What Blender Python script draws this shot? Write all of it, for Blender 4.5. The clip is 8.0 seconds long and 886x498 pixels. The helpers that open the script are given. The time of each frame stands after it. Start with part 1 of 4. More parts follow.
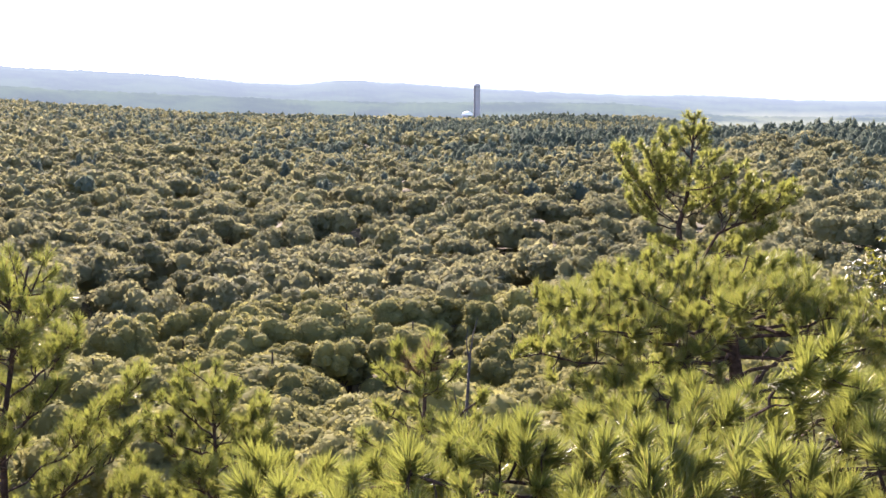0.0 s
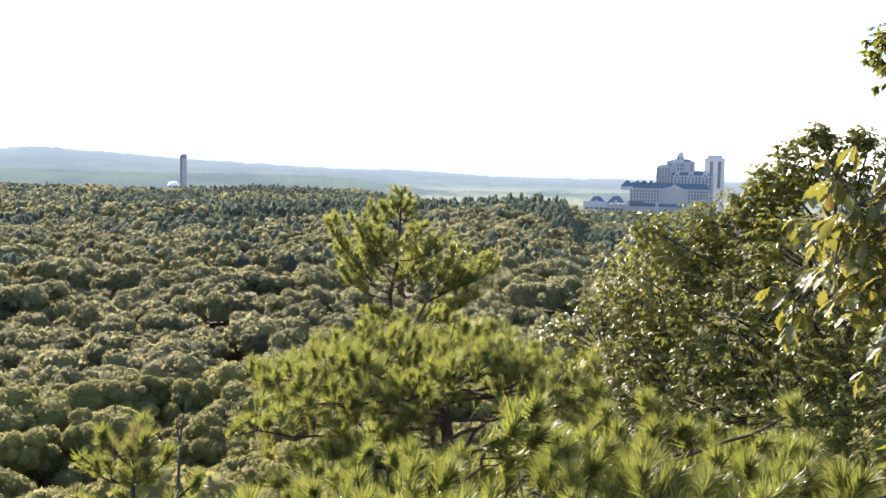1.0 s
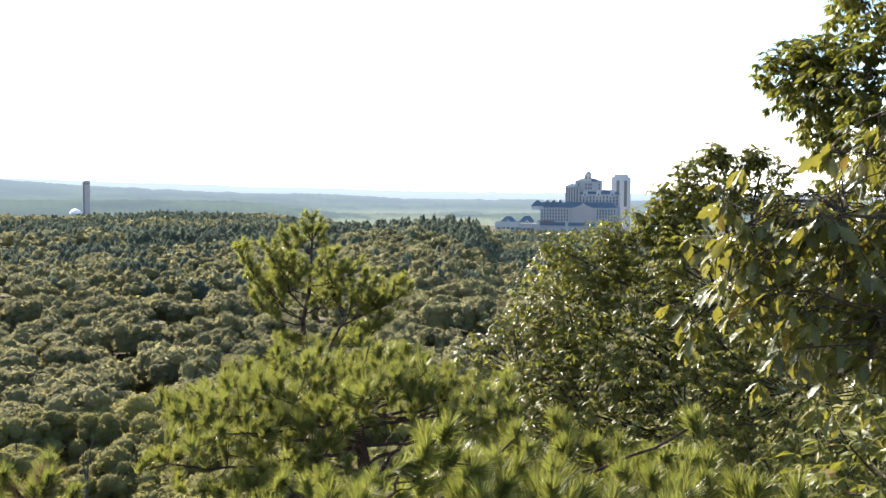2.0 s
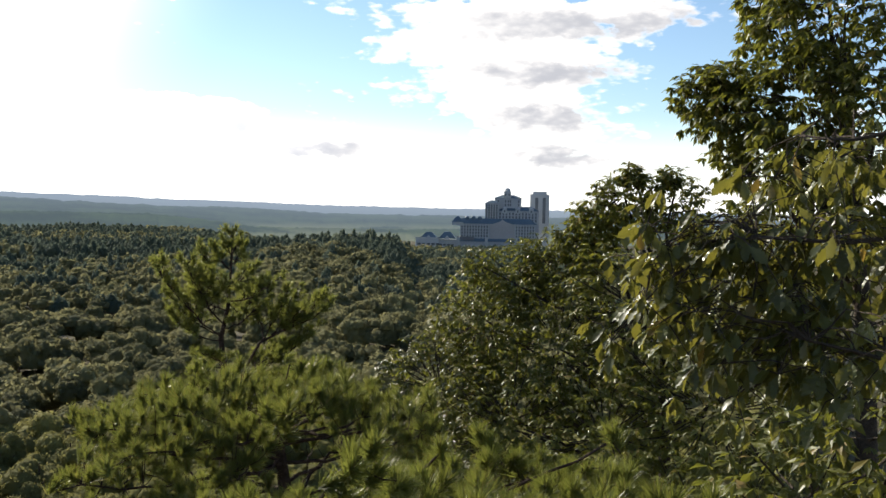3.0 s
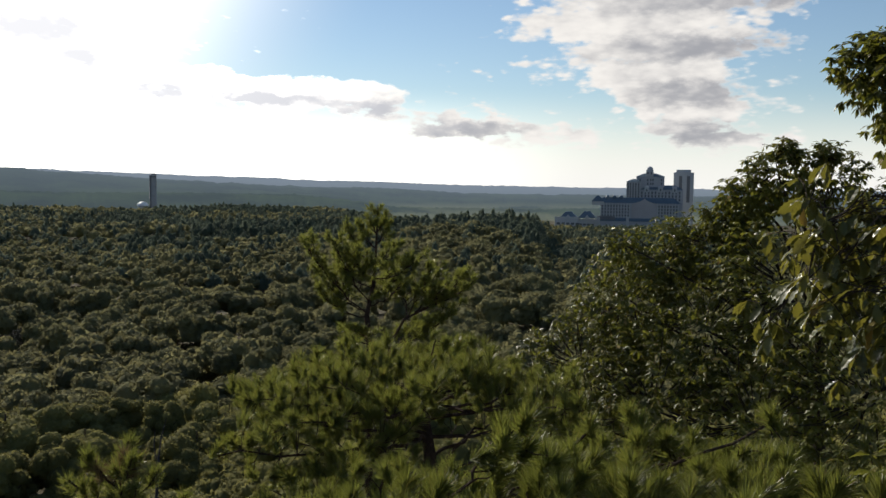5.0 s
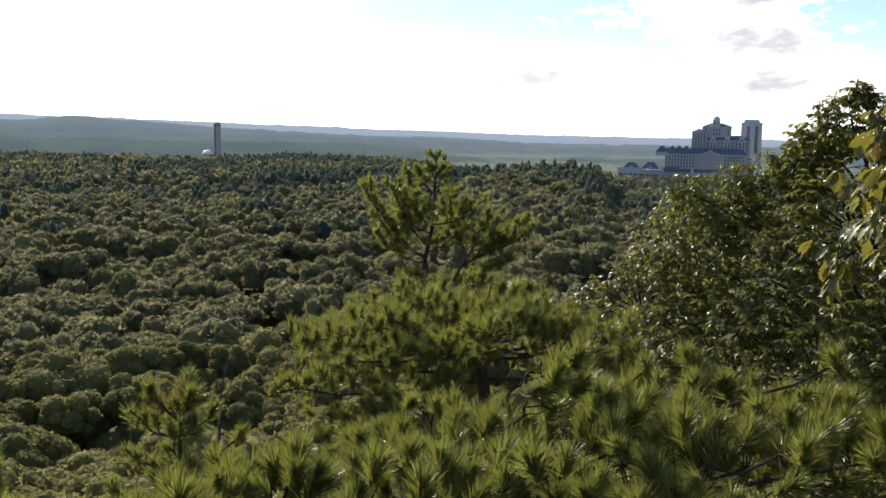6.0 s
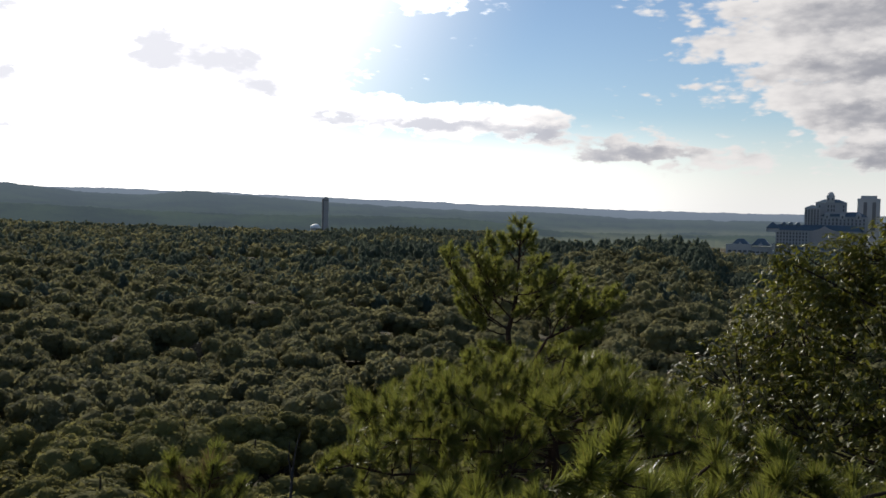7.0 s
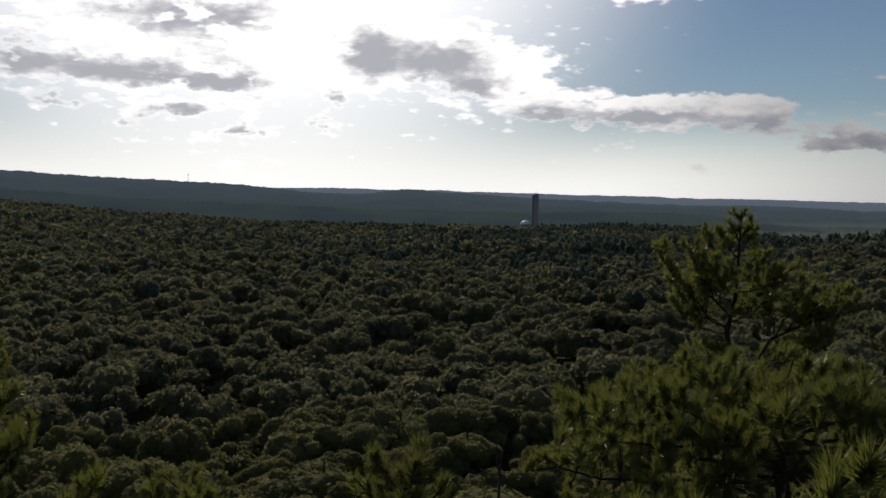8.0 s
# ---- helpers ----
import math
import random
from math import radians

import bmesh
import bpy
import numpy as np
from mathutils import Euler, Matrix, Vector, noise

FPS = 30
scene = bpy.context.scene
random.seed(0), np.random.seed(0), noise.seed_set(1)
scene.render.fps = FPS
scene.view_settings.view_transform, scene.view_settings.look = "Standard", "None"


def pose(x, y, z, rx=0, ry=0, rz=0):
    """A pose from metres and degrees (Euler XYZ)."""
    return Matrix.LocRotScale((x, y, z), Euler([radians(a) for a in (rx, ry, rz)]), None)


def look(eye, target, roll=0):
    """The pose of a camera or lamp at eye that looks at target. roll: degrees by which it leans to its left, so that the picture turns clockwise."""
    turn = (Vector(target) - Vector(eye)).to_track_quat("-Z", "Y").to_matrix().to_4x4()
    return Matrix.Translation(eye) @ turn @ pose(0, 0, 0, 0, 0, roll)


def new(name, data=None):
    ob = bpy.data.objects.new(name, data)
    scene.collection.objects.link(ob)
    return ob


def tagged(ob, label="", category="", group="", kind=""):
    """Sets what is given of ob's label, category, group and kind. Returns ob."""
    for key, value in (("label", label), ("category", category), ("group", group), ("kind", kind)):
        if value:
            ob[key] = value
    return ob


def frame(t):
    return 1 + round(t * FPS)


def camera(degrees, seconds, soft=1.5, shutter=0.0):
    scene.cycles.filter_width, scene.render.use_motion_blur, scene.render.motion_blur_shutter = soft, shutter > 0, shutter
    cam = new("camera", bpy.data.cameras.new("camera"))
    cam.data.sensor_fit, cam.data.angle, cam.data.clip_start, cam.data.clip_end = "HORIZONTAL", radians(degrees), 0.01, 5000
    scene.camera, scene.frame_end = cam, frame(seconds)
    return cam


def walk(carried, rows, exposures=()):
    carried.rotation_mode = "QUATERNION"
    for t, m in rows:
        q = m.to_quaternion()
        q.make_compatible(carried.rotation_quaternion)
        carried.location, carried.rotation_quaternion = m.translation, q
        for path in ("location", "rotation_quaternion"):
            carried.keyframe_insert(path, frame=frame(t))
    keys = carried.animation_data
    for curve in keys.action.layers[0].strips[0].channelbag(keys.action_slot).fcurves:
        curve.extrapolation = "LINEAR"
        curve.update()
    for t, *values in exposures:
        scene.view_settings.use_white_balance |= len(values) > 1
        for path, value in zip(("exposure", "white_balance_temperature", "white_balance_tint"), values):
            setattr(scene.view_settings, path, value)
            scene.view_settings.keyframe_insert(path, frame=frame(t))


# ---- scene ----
cam = camera(51.7, 8.0)
PATH = [
    (0, (0.35, 0.375, 55.079), (0.354, 2.346, 54.742), 0.1),
    (0.5, (0.34, 0.358, 55.09), (0.714, 2.309, 54.861), 0.8),
    (1, (0.331, 0.358, 55.09), (0.95, 2.252, 54.915), 1.3),
    (1.5, (0.318, 0.326, 55.098), (1.062, 2.177, 54.959), 0.6),
    (2, (0.331, 0.321, 55.103), (1.127, 2.152, 54.979), 0.4),
    (2.2, (0.337, 0.313, 55.109), (1.184, 2.122, 55.005), 0.2),
    (3.3, (0.294, 0.304, 55.11), (1.255, 2.056, 55.018), 1.3),
    (3.5, (0.325, 0.349, 55.104), (1.265, 2.112, 55.001), 1.4),
    (4, (0.295, 0.318, 55.103), (1.174, 2.111, 54.983), 1.2),
    (4.5, (0.276, 0.302, 55.109), (1.086, 2.126, 54.981), 0.9),
    (5, (0.268, 0.309, 55.1), (0.944, 2.186, 54.963), 0.7),
    (5.2, (0.264, 0.306, 55.098), (0.881, 2.203, 54.956), 0.7),
    (6.3, (0.355, 0.392, 55.041), (0.837, 2.314, 54.771), 0.6),
    (6.5, (0.431, 0.459, 55.042), (0.763, 2.422, 54.856), 1.4),
    (7, (0.601, 0.683, 54.963), (0.933, 2.653, 54.874), 1.1),
    (7.5, (0.62, 0.762, 54.945), (1.119, 2.697, 54.859), 0.5),
    (7.7, (0.591, 0.745, 54.951), (0.955, 2.707, 54.811), 0.4),
    (8, (0.635, 0.859, 54.939), (0.511, 2.853, 54.836), 0.3),
]
EXPOSURES = [(0, 2.55, 6500, 30), (0.5, 2.5, 6500, 26), (1, 2.4, 6500, 20), (1.5, 2.3, 6500, 16), (2.2, 1.95, 6500, 12), (3.3, 0.5, 6500, 10), (3.5, 0.35, 6500, 10),
             (4, 0.1, 6500, 10), (4.5, 0.15, 6500, 10), (5.2, 0.15, 6500, 10), (6.3, 1.2, 6450, 14), (6.5, 1.1, 6400, 14), (7, 0.0, 6350, 12), (7.5, -0.85, 6300, 12), (8, -0.95, 6250, 12)]
walk(cam, [(t, look(e, g, r)) for t, e, g, r in PATH], EXPOSURES)

# ---- light ----
SUN_AZ, SUN_EL = radians(-15), radians(28)
GLOW_DIR = Vector((math.sin(SUN_AZ) * math.cos(radians(23)), math.cos(SUN_AZ) * math.cos(radians(23)), math.sin(radians(23))))
SUN_DIR = Vector((math.sin(SUN_AZ) * math.cos(SUN_EL), math.cos(SUN_AZ) * math.cos(SUN_EL), math.sin(SUN_EL)))
sun = new("sun", bpy.data.lights.new("sun", "SUN"))
sun.data.energy, sun.data.angle, sun.data.color = 4.5, radians(0.6), (1.0, 0.93, 0.8)
sun.matrix_world = look(SUN_DIR * 100, (0, 0, 0))


class Net:
    """Short hand for building node trees."""

    def __init__(self, tree):
        self.t = tree
        tree.nodes.clear()

    def node(self, kind, values=(), **attrs):
        n = self.t.nodes.new(kind)
        for k, v in attrs.items():
            setattr(n, k, v)
        for k, v in dict(values).items():
            if isinstance(v, bpy.types.NodeSocket):
                self.t.links.new(v, n.inputs[k])
            else:
                n.inputs[k].default_value = v
        return n

    def math(self, op, a, b=0.0, c=0.0):
        return self.node("ShaderNodeMath", {0: a, 1: b, 2: c}, operation=op).outputs[0]

    def smooth(self, v, lo, hi, a=0.0, b=1.0):
        return self.node("ShaderNodeMapRange", {"Value": v, "From Min": lo, "From Max": hi, "To Min": a, "To Max": b}, interpolation_type="SMOOTHSTEP").outputs[0]

    def mix(self, f, a, b):
        return self.node("ShaderNodeMix", {"Factor": f, 6: a, 7: b}, data_type="RGBA").outputs[2]

    def noise(self, vector, scale, detail=4.0, rough=0.5):
        return self.node("ShaderNodeTexNoise", {"Vector": vector, "Scale": scale, "Detail": detail, "Roughness": rough}).outputs[0]

    def vec(self, x, y, z=0.0):
        return self.node("ShaderNodeCombineXYZ", {0: x, 1: y, 2: z}).outputs[0]


def sky():
    world = bpy.data.worlds.new("world")
    world.use_nodes = True
    scene.world = world
    n = Net(world.node_tree)
    way = n.node("ShaderNodeTexCoord").outputs["Generated"]
    sep = n.node("ShaderNodeSeparateXYZ", {0: way})
    x, y, z = sep.outputs
    az = n.math("MULTIPLY", n.math("ARCTAN2", x, y), 57.2958)
    el = n.math("MULTIPLY", n.math("ARCSINE", z), 57.2958)
    air = n.node("ShaderNodeTexSky", sky_type="NISHITA", sun_disc=False, sun_elevation=SUN_EL, sun_rotation=SUN_AZ, altitude=50.0, air_density=1.0, dust_density=0.12, ozone_density=2.5)

    # cumulus masses: azimuth, elevation, half width, half height, weight
    masses = [(31.5, 9.4, 7.2, 1.3, 0.60), (33, 12.0, 10, 1.2, 0.60), (32.2, 6.9, 5.6, 1.2, 0.56), (34.5, 4.7, 4.0, 1.1, 0.46), (37.5, 2.8, 3.4, 0.8, 0.30),
              (8.0, 5.9, 4.6, 0.9, 0.56), (14.0, 5.4, 3.8, 0.9, 0.56), (21, 4.0, 4.0, 0.8, 0.42), (26.5, 2.9, 4.0, 0.7, 0.36), (-18, 8.2, 14, 3.4, 0.26),
              (-7.8, 10.0, 2.6, 1.9, 0.44), (-3, 9.4, 3.6, 1.9, 0.46), (1.2, 7.8, 3.2, 1.7, 0.50), (9, 12.8, 3.5, 0.8, 0.30), (-20, 13.5, 14, 2.2, 0.34),
              (16.5, 9.4, 5.5, 2.2, -0.30), (44.5, 9, 3, 4, -0.30), (-11.4, 12.2, 1.8, 1.2, -0.35)]
    # their shaded undersides: azimuth, elevation, half width, half height
    shades = [(35, 8.3, 6.0, 0.75), (35, 5.7, 3.6, 0.65), (38, 11.3, 9.0, 0.8), (36, 3.3, 3.0, 0.6), (8.5, 5.2, 3.0, 0.4), (15.4, 4.7, 2.6, 0.45), (21.5, 3.6, 3.0, 0.4),
              (2.2, 5.4, 2.0, 0.6), (-28.4, 8.2, 2.4, 0.9), (-26, 5.9, 1.8, 0.5), (-22.4, 7.4, 3.2, 0.6), (-17, 7.1, 2.8, 0.6), (-19, 11, 5.0, 0.8), (-8, 9.3, 1.3, 1.2),
              (-4, 8.7, 2.2, 0.9), (-1.6, 7.1, 2.2, 0.5), (-10.4, 6.3, 1.1, 0.5), (-19.5, 5.5, 2.2, 0.35), (-11.6, 4.9, 1.5, 0.35), (-16, 4.3, 1.6, 0.3), (-22, 4.6, 1.1, 0.35)]
    ragged = n.vec(n.math("MULTIPLY", az, 0.55), n.math("MULTIPLY", el, 1.1), 2.3)
    warp_a = n.math("ADD", az, n.math("MULTIPLY", n.math("SUBTRACT", n.noise(ragged, 1.0, 5.0, 0.6), 0.5), 4.4))
    warp_e = n.math("ADD", el, n.math("MULTIPLY", n.math("SUBTRACT", n.noise(ragged, 1.25, 5.0, 0.6), 0.5), 1.9))

    def heap_of(places, a_in, e_in):
        total = None
        for a, e, wa, we, weight in places:
            da = n.math("POWER", n.math("DIVIDE", n.math("SUBTRACT", a_in, a), wa), 2.0)
            de = n.math("POWER", n.math("DIVIDE", n.math("SUBTRACT", e_in, e), we), 2.0)
            bump = n.math("MULTIPLY", n.math("EXPONENT", n.math("MULTIPLY", n.math("ADD", da, de), -1.0)), weight)
            total = bump if total is None else n.math("ADD", total, bump)
        return total

    p = n.vec(n.math("MULTIPLY", az, 0.30), n.math("MULTIPLY", el, 0.75), 3.7)
    billow = n.noise(p, 1.0, 6.0, 0.58)
    cells = n.node("ShaderNodeTexVoronoi", {"Vector": p, "Scale": 2.6}, feature="SMOOTH_F1").outputs["Distance"]
    fine = n.node("ShaderNodeTexVoronoi", {"Vector": p, "Scale": 6.5}, feature="SMOOTH_F1").outputs["Distance"]
    puff = n.math("ADD", n.math("MULTIPLY", n.math("SUBTRACT", 0.42, cells), 0.42), n.math("MULTIPLY", n.math("SUBTRACT", 0.42, fine), 0.20))
    here = n.math("ADD", n.math("ADD", n.math("MULTIPLY", n.math("SUBTRACT", billow, 0.5), 1.1), puff), n.math("SUBTRACT", heap_of(masses, warp_a, warp_e), 0.20))
    under = heap_of([(a, e, wa * 1.15, we * 1.35, 1.0) for a, e, wa, we in shades] + [(-20, 9.2, 12, 2.2, 0.35), (-5, 8.6, 6, 1.4, 0.35), (10, 5.3, 7, 0.7, 0.35)], warp_a, warp_e)
    here = n.math("ADD", here, n.math("MULTIPLY", n.math("MINIMUM", under, 1.0), 0.22))
    cover = n.math("MULTIPLY", n.smooth(here, -0.06, 0.18), n.smooth(el, 1.2, 3.0))
    dark = n.math("ADD", n.math("MULTIPLY", n.math("MINIMUM", under, 1.2), 0.9), n.math("SUBTRACT", n.math("MULTIPLY", n.math("SUBTRACT", billow, 0.5), 1.1), n.math("MULTIPLY", puff, 0.9)))
    dark = n.math("MULTIPLY", n.smooth(dark, -0.06, 1.05), n.smooth(here, -0.05, 0.16, 0.0, 0.9))
    near = n.node("ShaderNodeVectorMath", {0: way, 1: tuple(GLOW_DIR)}, operation="DOT_PRODUCT").outputs["Value"]
    glow = n.smooth(near, 0.78, 1.0)
    veil = n.math("MULTIPLY", n.smooth(near, 0.85, 0.995), 0.85)
    lit = n.mix(glow, (0.84, 0.81, 0.77, 1), (3.0, 2.88, 2.7, 1))
    base = n.mix(n.smooth(near, 0.70, 0.92), (0.29, 0.30, 0.335, 1), (0.64, 0.655, 0.71, 1))
    cloud = n.mix(dark, lit, base)
    back = n.node("ShaderNodeBackground", {"Color": air.outputs[0], "Strength": 0.085})
    front = n.node("ShaderNodeBackground", {"Color": cloud, "Strength": 1.0})
    haze = n.node("ShaderNodeBackground", {"Color": n.mix(n.smooth(near, 0.86, 1.0), (0.95, 0.95, 0.93, 1), (2.8, 2.7, 2.55, 1)), "Strength": 1.0})
    murk = n.node("ShaderNodeBackground", {"Color": n.mix(n.smooth(near, 0.66, 0.97), (0.86, 0.86, 0.84, 1), (2.4, 2.35, 2.2, 1)), "Strength": 1.0})
    back = n.node("ShaderNodeMixShader", {0: n.smooth(el, 6.2, 0.0, 0.0, 0.9), 1: back.outputs[0], 2: murk.outputs[0]})
    back = n.node("ShaderNodeMixShader", {0: veil, 1: back.outputs[0], 2: haze.outputs[0]})
    out = n.node("ShaderNodeMixShader", {0: cover, 1: back.outputs[0], 2: front.outputs[0]})
    n.node("ShaderNodeOutputWorld", {0: out.outputs[0]})


sky()


# ---- materials ----
def leafy(name, dark, light, dry=None, gloss=0.45, through_light=0.35, glow_colour=None, tint=False, scale=0.6, spec=0.45, relief=0.0):
    """Foliage: colour that varies from piece to piece, some light shining through, and a little gloss."""
    m = bpy.data.materials.new(name)
    m.use_nodes = True
    n = Net(m.node_tree)
    info = n.node("ShaderNodeObjectInfo").outputs["Random"]
    isle = n.node("ShaderNodeNewGeometry").outputs["Random Per Island"]
    place = n.node("ShaderNodeTexCoord").outputs["Object"]
    vary = n.math("ADD", n.math("MULTIPLY", isle, 0.45), n.math("MULTIPLY", n.noise(place, scale, 3.0), 0.55))
    if tint:
        vary = n.math("ADD", n.math("MULTIPLY", vary, 0.45), n.math("MULTIPLY", n.node("ShaderNodeAttribute", attribute_name="tint").outputs["Fac"], 0.55))
    else:
        vary = n.math("ADD", n.math("MULTIPLY", vary, 0.6), n.math("MULTIPLY", info, 0.4))
    colour = n.mix(n.smooth(vary, 0.15, 0.85), (*dark, 1), (*light, 1))
    if dry:
        colour = n.mix(n.smooth(isle, 0.87, 0.99), colour, (*dry, 1))
    surface = n.node("ShaderNodeBsdfPrincipled", {"Base Color": colour, "Roughness": gloss, "Specular IOR Level": spec})
    if relief:
        t = n.node("ShaderNodeBump", {"Height": n.noise(place, relief, 5.0, 0.7), "Strength": 0.8, "Distance": 1.0 / relief})
        n.t.links.new(t.outputs[0], surface.inputs["Normal"])
    shine = n.node("ShaderNodeBsdfTranslucent", {"Color": n.mix(0.6, colour, (*(glow_colour or light), 1))})
    both = n.node("ShaderNodeMixShader", {0: through_light, 1: surface.outputs[0], 2: shine.outputs[0]})
    n.node("ShaderNodeOutputMaterial", {0: both.outputs[0]})
    return m


def plain(name, a, b, scale=3.0, rough=0.8, bump=0.0, metal=0.0, spec=0.3):
    """A matt surface mottled between two colours at two scales."""
    m = bpy.data.materials.new(name)
    m.use_nodes = True
    n = Net(m.node_tree)
    place = n.node("ShaderNodeTexCoord").outputs["Object"]
    f = n.math("ADD", n.math("MULTIPLY", n.noise(place, scale, 5.0), 0.6), n.math("MULTIPLY", n.noise(place, scale * 9, 4.0), 0.4))
    s = n.node("ShaderNodeBsdfPrincipled", {"Base Color": n.mix(n.smooth(f, 0.3, 0.7), (*a, 1), (*b, 1)), "Roughness": rough, "Metallic": metal, "Specular IOR Level": spec})
    if bump:
        t = n.node("ShaderNodeBump", {"Height": n.noise(place, scale * 6, 6.0), "Strength": bump, "Distance": 0.05})
        n.t.links.new(t.outputs[0], s.inputs["Normal"])
    n.node("ShaderNodeOutputMaterial", {0: s.outputs[0]})
    return m


def far_hills():
    """Wooded hills kilometres off, with the blue distance haze painted in as emission."""
    m = bpy.data.materials.new("distant_hills")
    m.use_nodes = True
    n = Net(m.node_tree)
    place = n.node("ShaderNodeTexCoord").outputs["Object"]
    sep = n.node("ShaderNodeSeparateXYZ", {0: place})
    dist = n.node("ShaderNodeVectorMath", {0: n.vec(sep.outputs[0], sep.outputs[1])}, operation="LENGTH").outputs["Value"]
    patch = n.noise(place, 0.006, 6.0, 0.6)
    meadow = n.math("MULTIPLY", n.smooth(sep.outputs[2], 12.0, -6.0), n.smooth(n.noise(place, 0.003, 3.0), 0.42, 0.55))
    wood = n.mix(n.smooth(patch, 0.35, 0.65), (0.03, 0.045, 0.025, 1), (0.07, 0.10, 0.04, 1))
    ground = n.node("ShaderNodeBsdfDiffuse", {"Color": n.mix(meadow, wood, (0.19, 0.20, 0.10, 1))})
    # painted haze: blue emission that takes over from the ground colour with distance
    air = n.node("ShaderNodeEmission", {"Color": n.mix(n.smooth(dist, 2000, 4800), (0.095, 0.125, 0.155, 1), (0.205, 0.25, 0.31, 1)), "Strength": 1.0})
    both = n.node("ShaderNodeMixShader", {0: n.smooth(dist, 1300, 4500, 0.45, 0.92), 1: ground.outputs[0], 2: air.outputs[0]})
    n.node("ShaderNodeOutputMaterial", {0: both.outputs[0]})
    return m


CROWN = leafy("oak_wood_leaves", (0.104, 0.102, 0.040), (0.205, 0.192, 0.068), gloss=0.9, through_light=0.38, glow_colour=(0.29, 0.26, 0.09), spec=0.06, relief=16.0)
# bluer than the near crowns: distance haze put into the leaf colour
CANOPY = leafy("hazed_woodland_leaves", (0.112, 0.113, 0.060), (0.212, 0.202, 0.098), gloss=0.9, through_light=0.38, glow_colour=(0.29, 0.26, 0.12), tint=True, scale=0.15, spec=0.06, relief=1.6)
# blue-green of white pine, with some distance haze mixed into the base colour
CONIFER = leafy("hazed_white_pine_needles", (0.066, 0.084, 0.062), (0.120, 0.140, 0.096), gloss=0.9, through_light=0.38, tint=True, scale=0.2, spec=0.06)
# brighter copy of the pine needles: sunlight from behind put into the colour
BACKLITNEEDLE = leafy("backlit_pine_needles", (0.072, 0.082, 0.022), (0.165, 0.176, 0.044), gloss=0.42, through_light=0.48, glow_colour=(0.29, 0.30, 0.05), scale=2.0, spec=0.35)
NEEDLE = leafy("backlit_pine_needles", (0.080, 0.082, 0.024), (0.190, 0.185, 0.055), dry=(0.22, 0.15, 0.06), gloss=0.42, through_light=0.5, glow_colour=(0.34, 0.32, 0.07), scale=2.0, spec=0.35)
NEEDLE = leafy("pine_needles", (0.057, 0.066, 0.017), (0.140, 0.153, 0.036), dry=(0.20, 0.13, 0.05), gloss=0.40, through_light=0.44, glow_colour=(0.255, 0.27, 0.042), scale=2.0, spec=0.4)
DRYNEEDLE = leafy("browned_needles", (0.10, 0.072, 0.036), (0.18, 0.13, 0.065), gloss=0.5, through_light=0.25, glow_colour=(0.24, 0.17, 0.07), scale=2.0, spec=0.2)
LEAF = leafy("oak_leaves", (0.044, 0.050, 0.014), (0.118, 0.122, 0.028), dry=(0.20, 0.14, 0.045), gloss=0.40, through_light=0.34, glow_colour=(0.29, 0.29, 0.03), scale=1.5, spec=0.22)
NEARLEAF = leafy("large_oak_leaves", (0.036, 0.043, 0.014), (0.085, 0.094, 0.024), gloss=0.36, through_light=0.34, glow_colour=(0.34, 0.30, 0.04), scale=5.0, spec=0.35)
DRYLEAF = leafy("turning_leaves", (0.13, 0.12, 0.03), (0.20, 0.13, 0.04), gloss=0.35, through_light=0.35, glow_colour=(0.4, 0.26, 0.04), scale=5.0)
BARK = plain("pine_bark", (0.026, 0.018, 0.014), (0.070, 0.046, 0.034), 6.0, 1.0, 0.6, spec=0.1)
OAKBARK = plain("oak_bark", (0.030, 0.024, 0.019), (0.075, 0.058, 0.046), 6.0, 1.0, 0.6, spec=0.1)
DEADWOOD = plain("weathered_wood", (0.045, 0.040, 0.037), (0.085, 0.078, 0.072), 5.0, 0.95, 0.5, spec=0.1)
SOIL = plain("forest_floor", (0.030, 0.032, 0.016), (0.095, 0.075, 0.042), 1.3, 0.95, 0.8, spec=0.1)
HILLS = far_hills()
WALL = plain("stucco", (0.31, 0.315, 0.335), (0.36, 0.365, 0.385), 0.05, 0.8)
GABLE = plain("rose_stucco", (0.32, 0.30, 0.30), (0.36, 0.34, 0.34), 0.05, 0.8)
PALE = plain("pale_render", (0.38, 0.385, 0.39), (0.43, 0.435, 0.44), 0.05, 0.8)
ROOF = plain("green_roof", (0.075, 0.11, 0.14), (0.10, 0.14, 0.175), 0.08, 0.5)
PANE = plain("window_glass", (0.09, 0.10, 0.115), (0.13, 0.14, 0.155), 0.2, 0.15)
CONCRETE = plain("tower_concrete", (0.28, 0.28, 0.285), (0.34, 0.335, 0.335), 0.1, 0.8)
DARKSTRIP = plain("dark_cladding_and_porch_shade", (0.11, 0.11, 0.12), (0.15, 0.15, 0.16), 0.1, 0.6)
WHITE = plain("white_membrane", (0.75, 0.75, 0.74), (0.82, 0.82, 0.81), 0.2, 0.5)
STEEL = plain("steel", (0.35, 0.35, 0.36), (0.45, 0.45, 0.46), 0.5, 0.45, 0.0, 0.6)


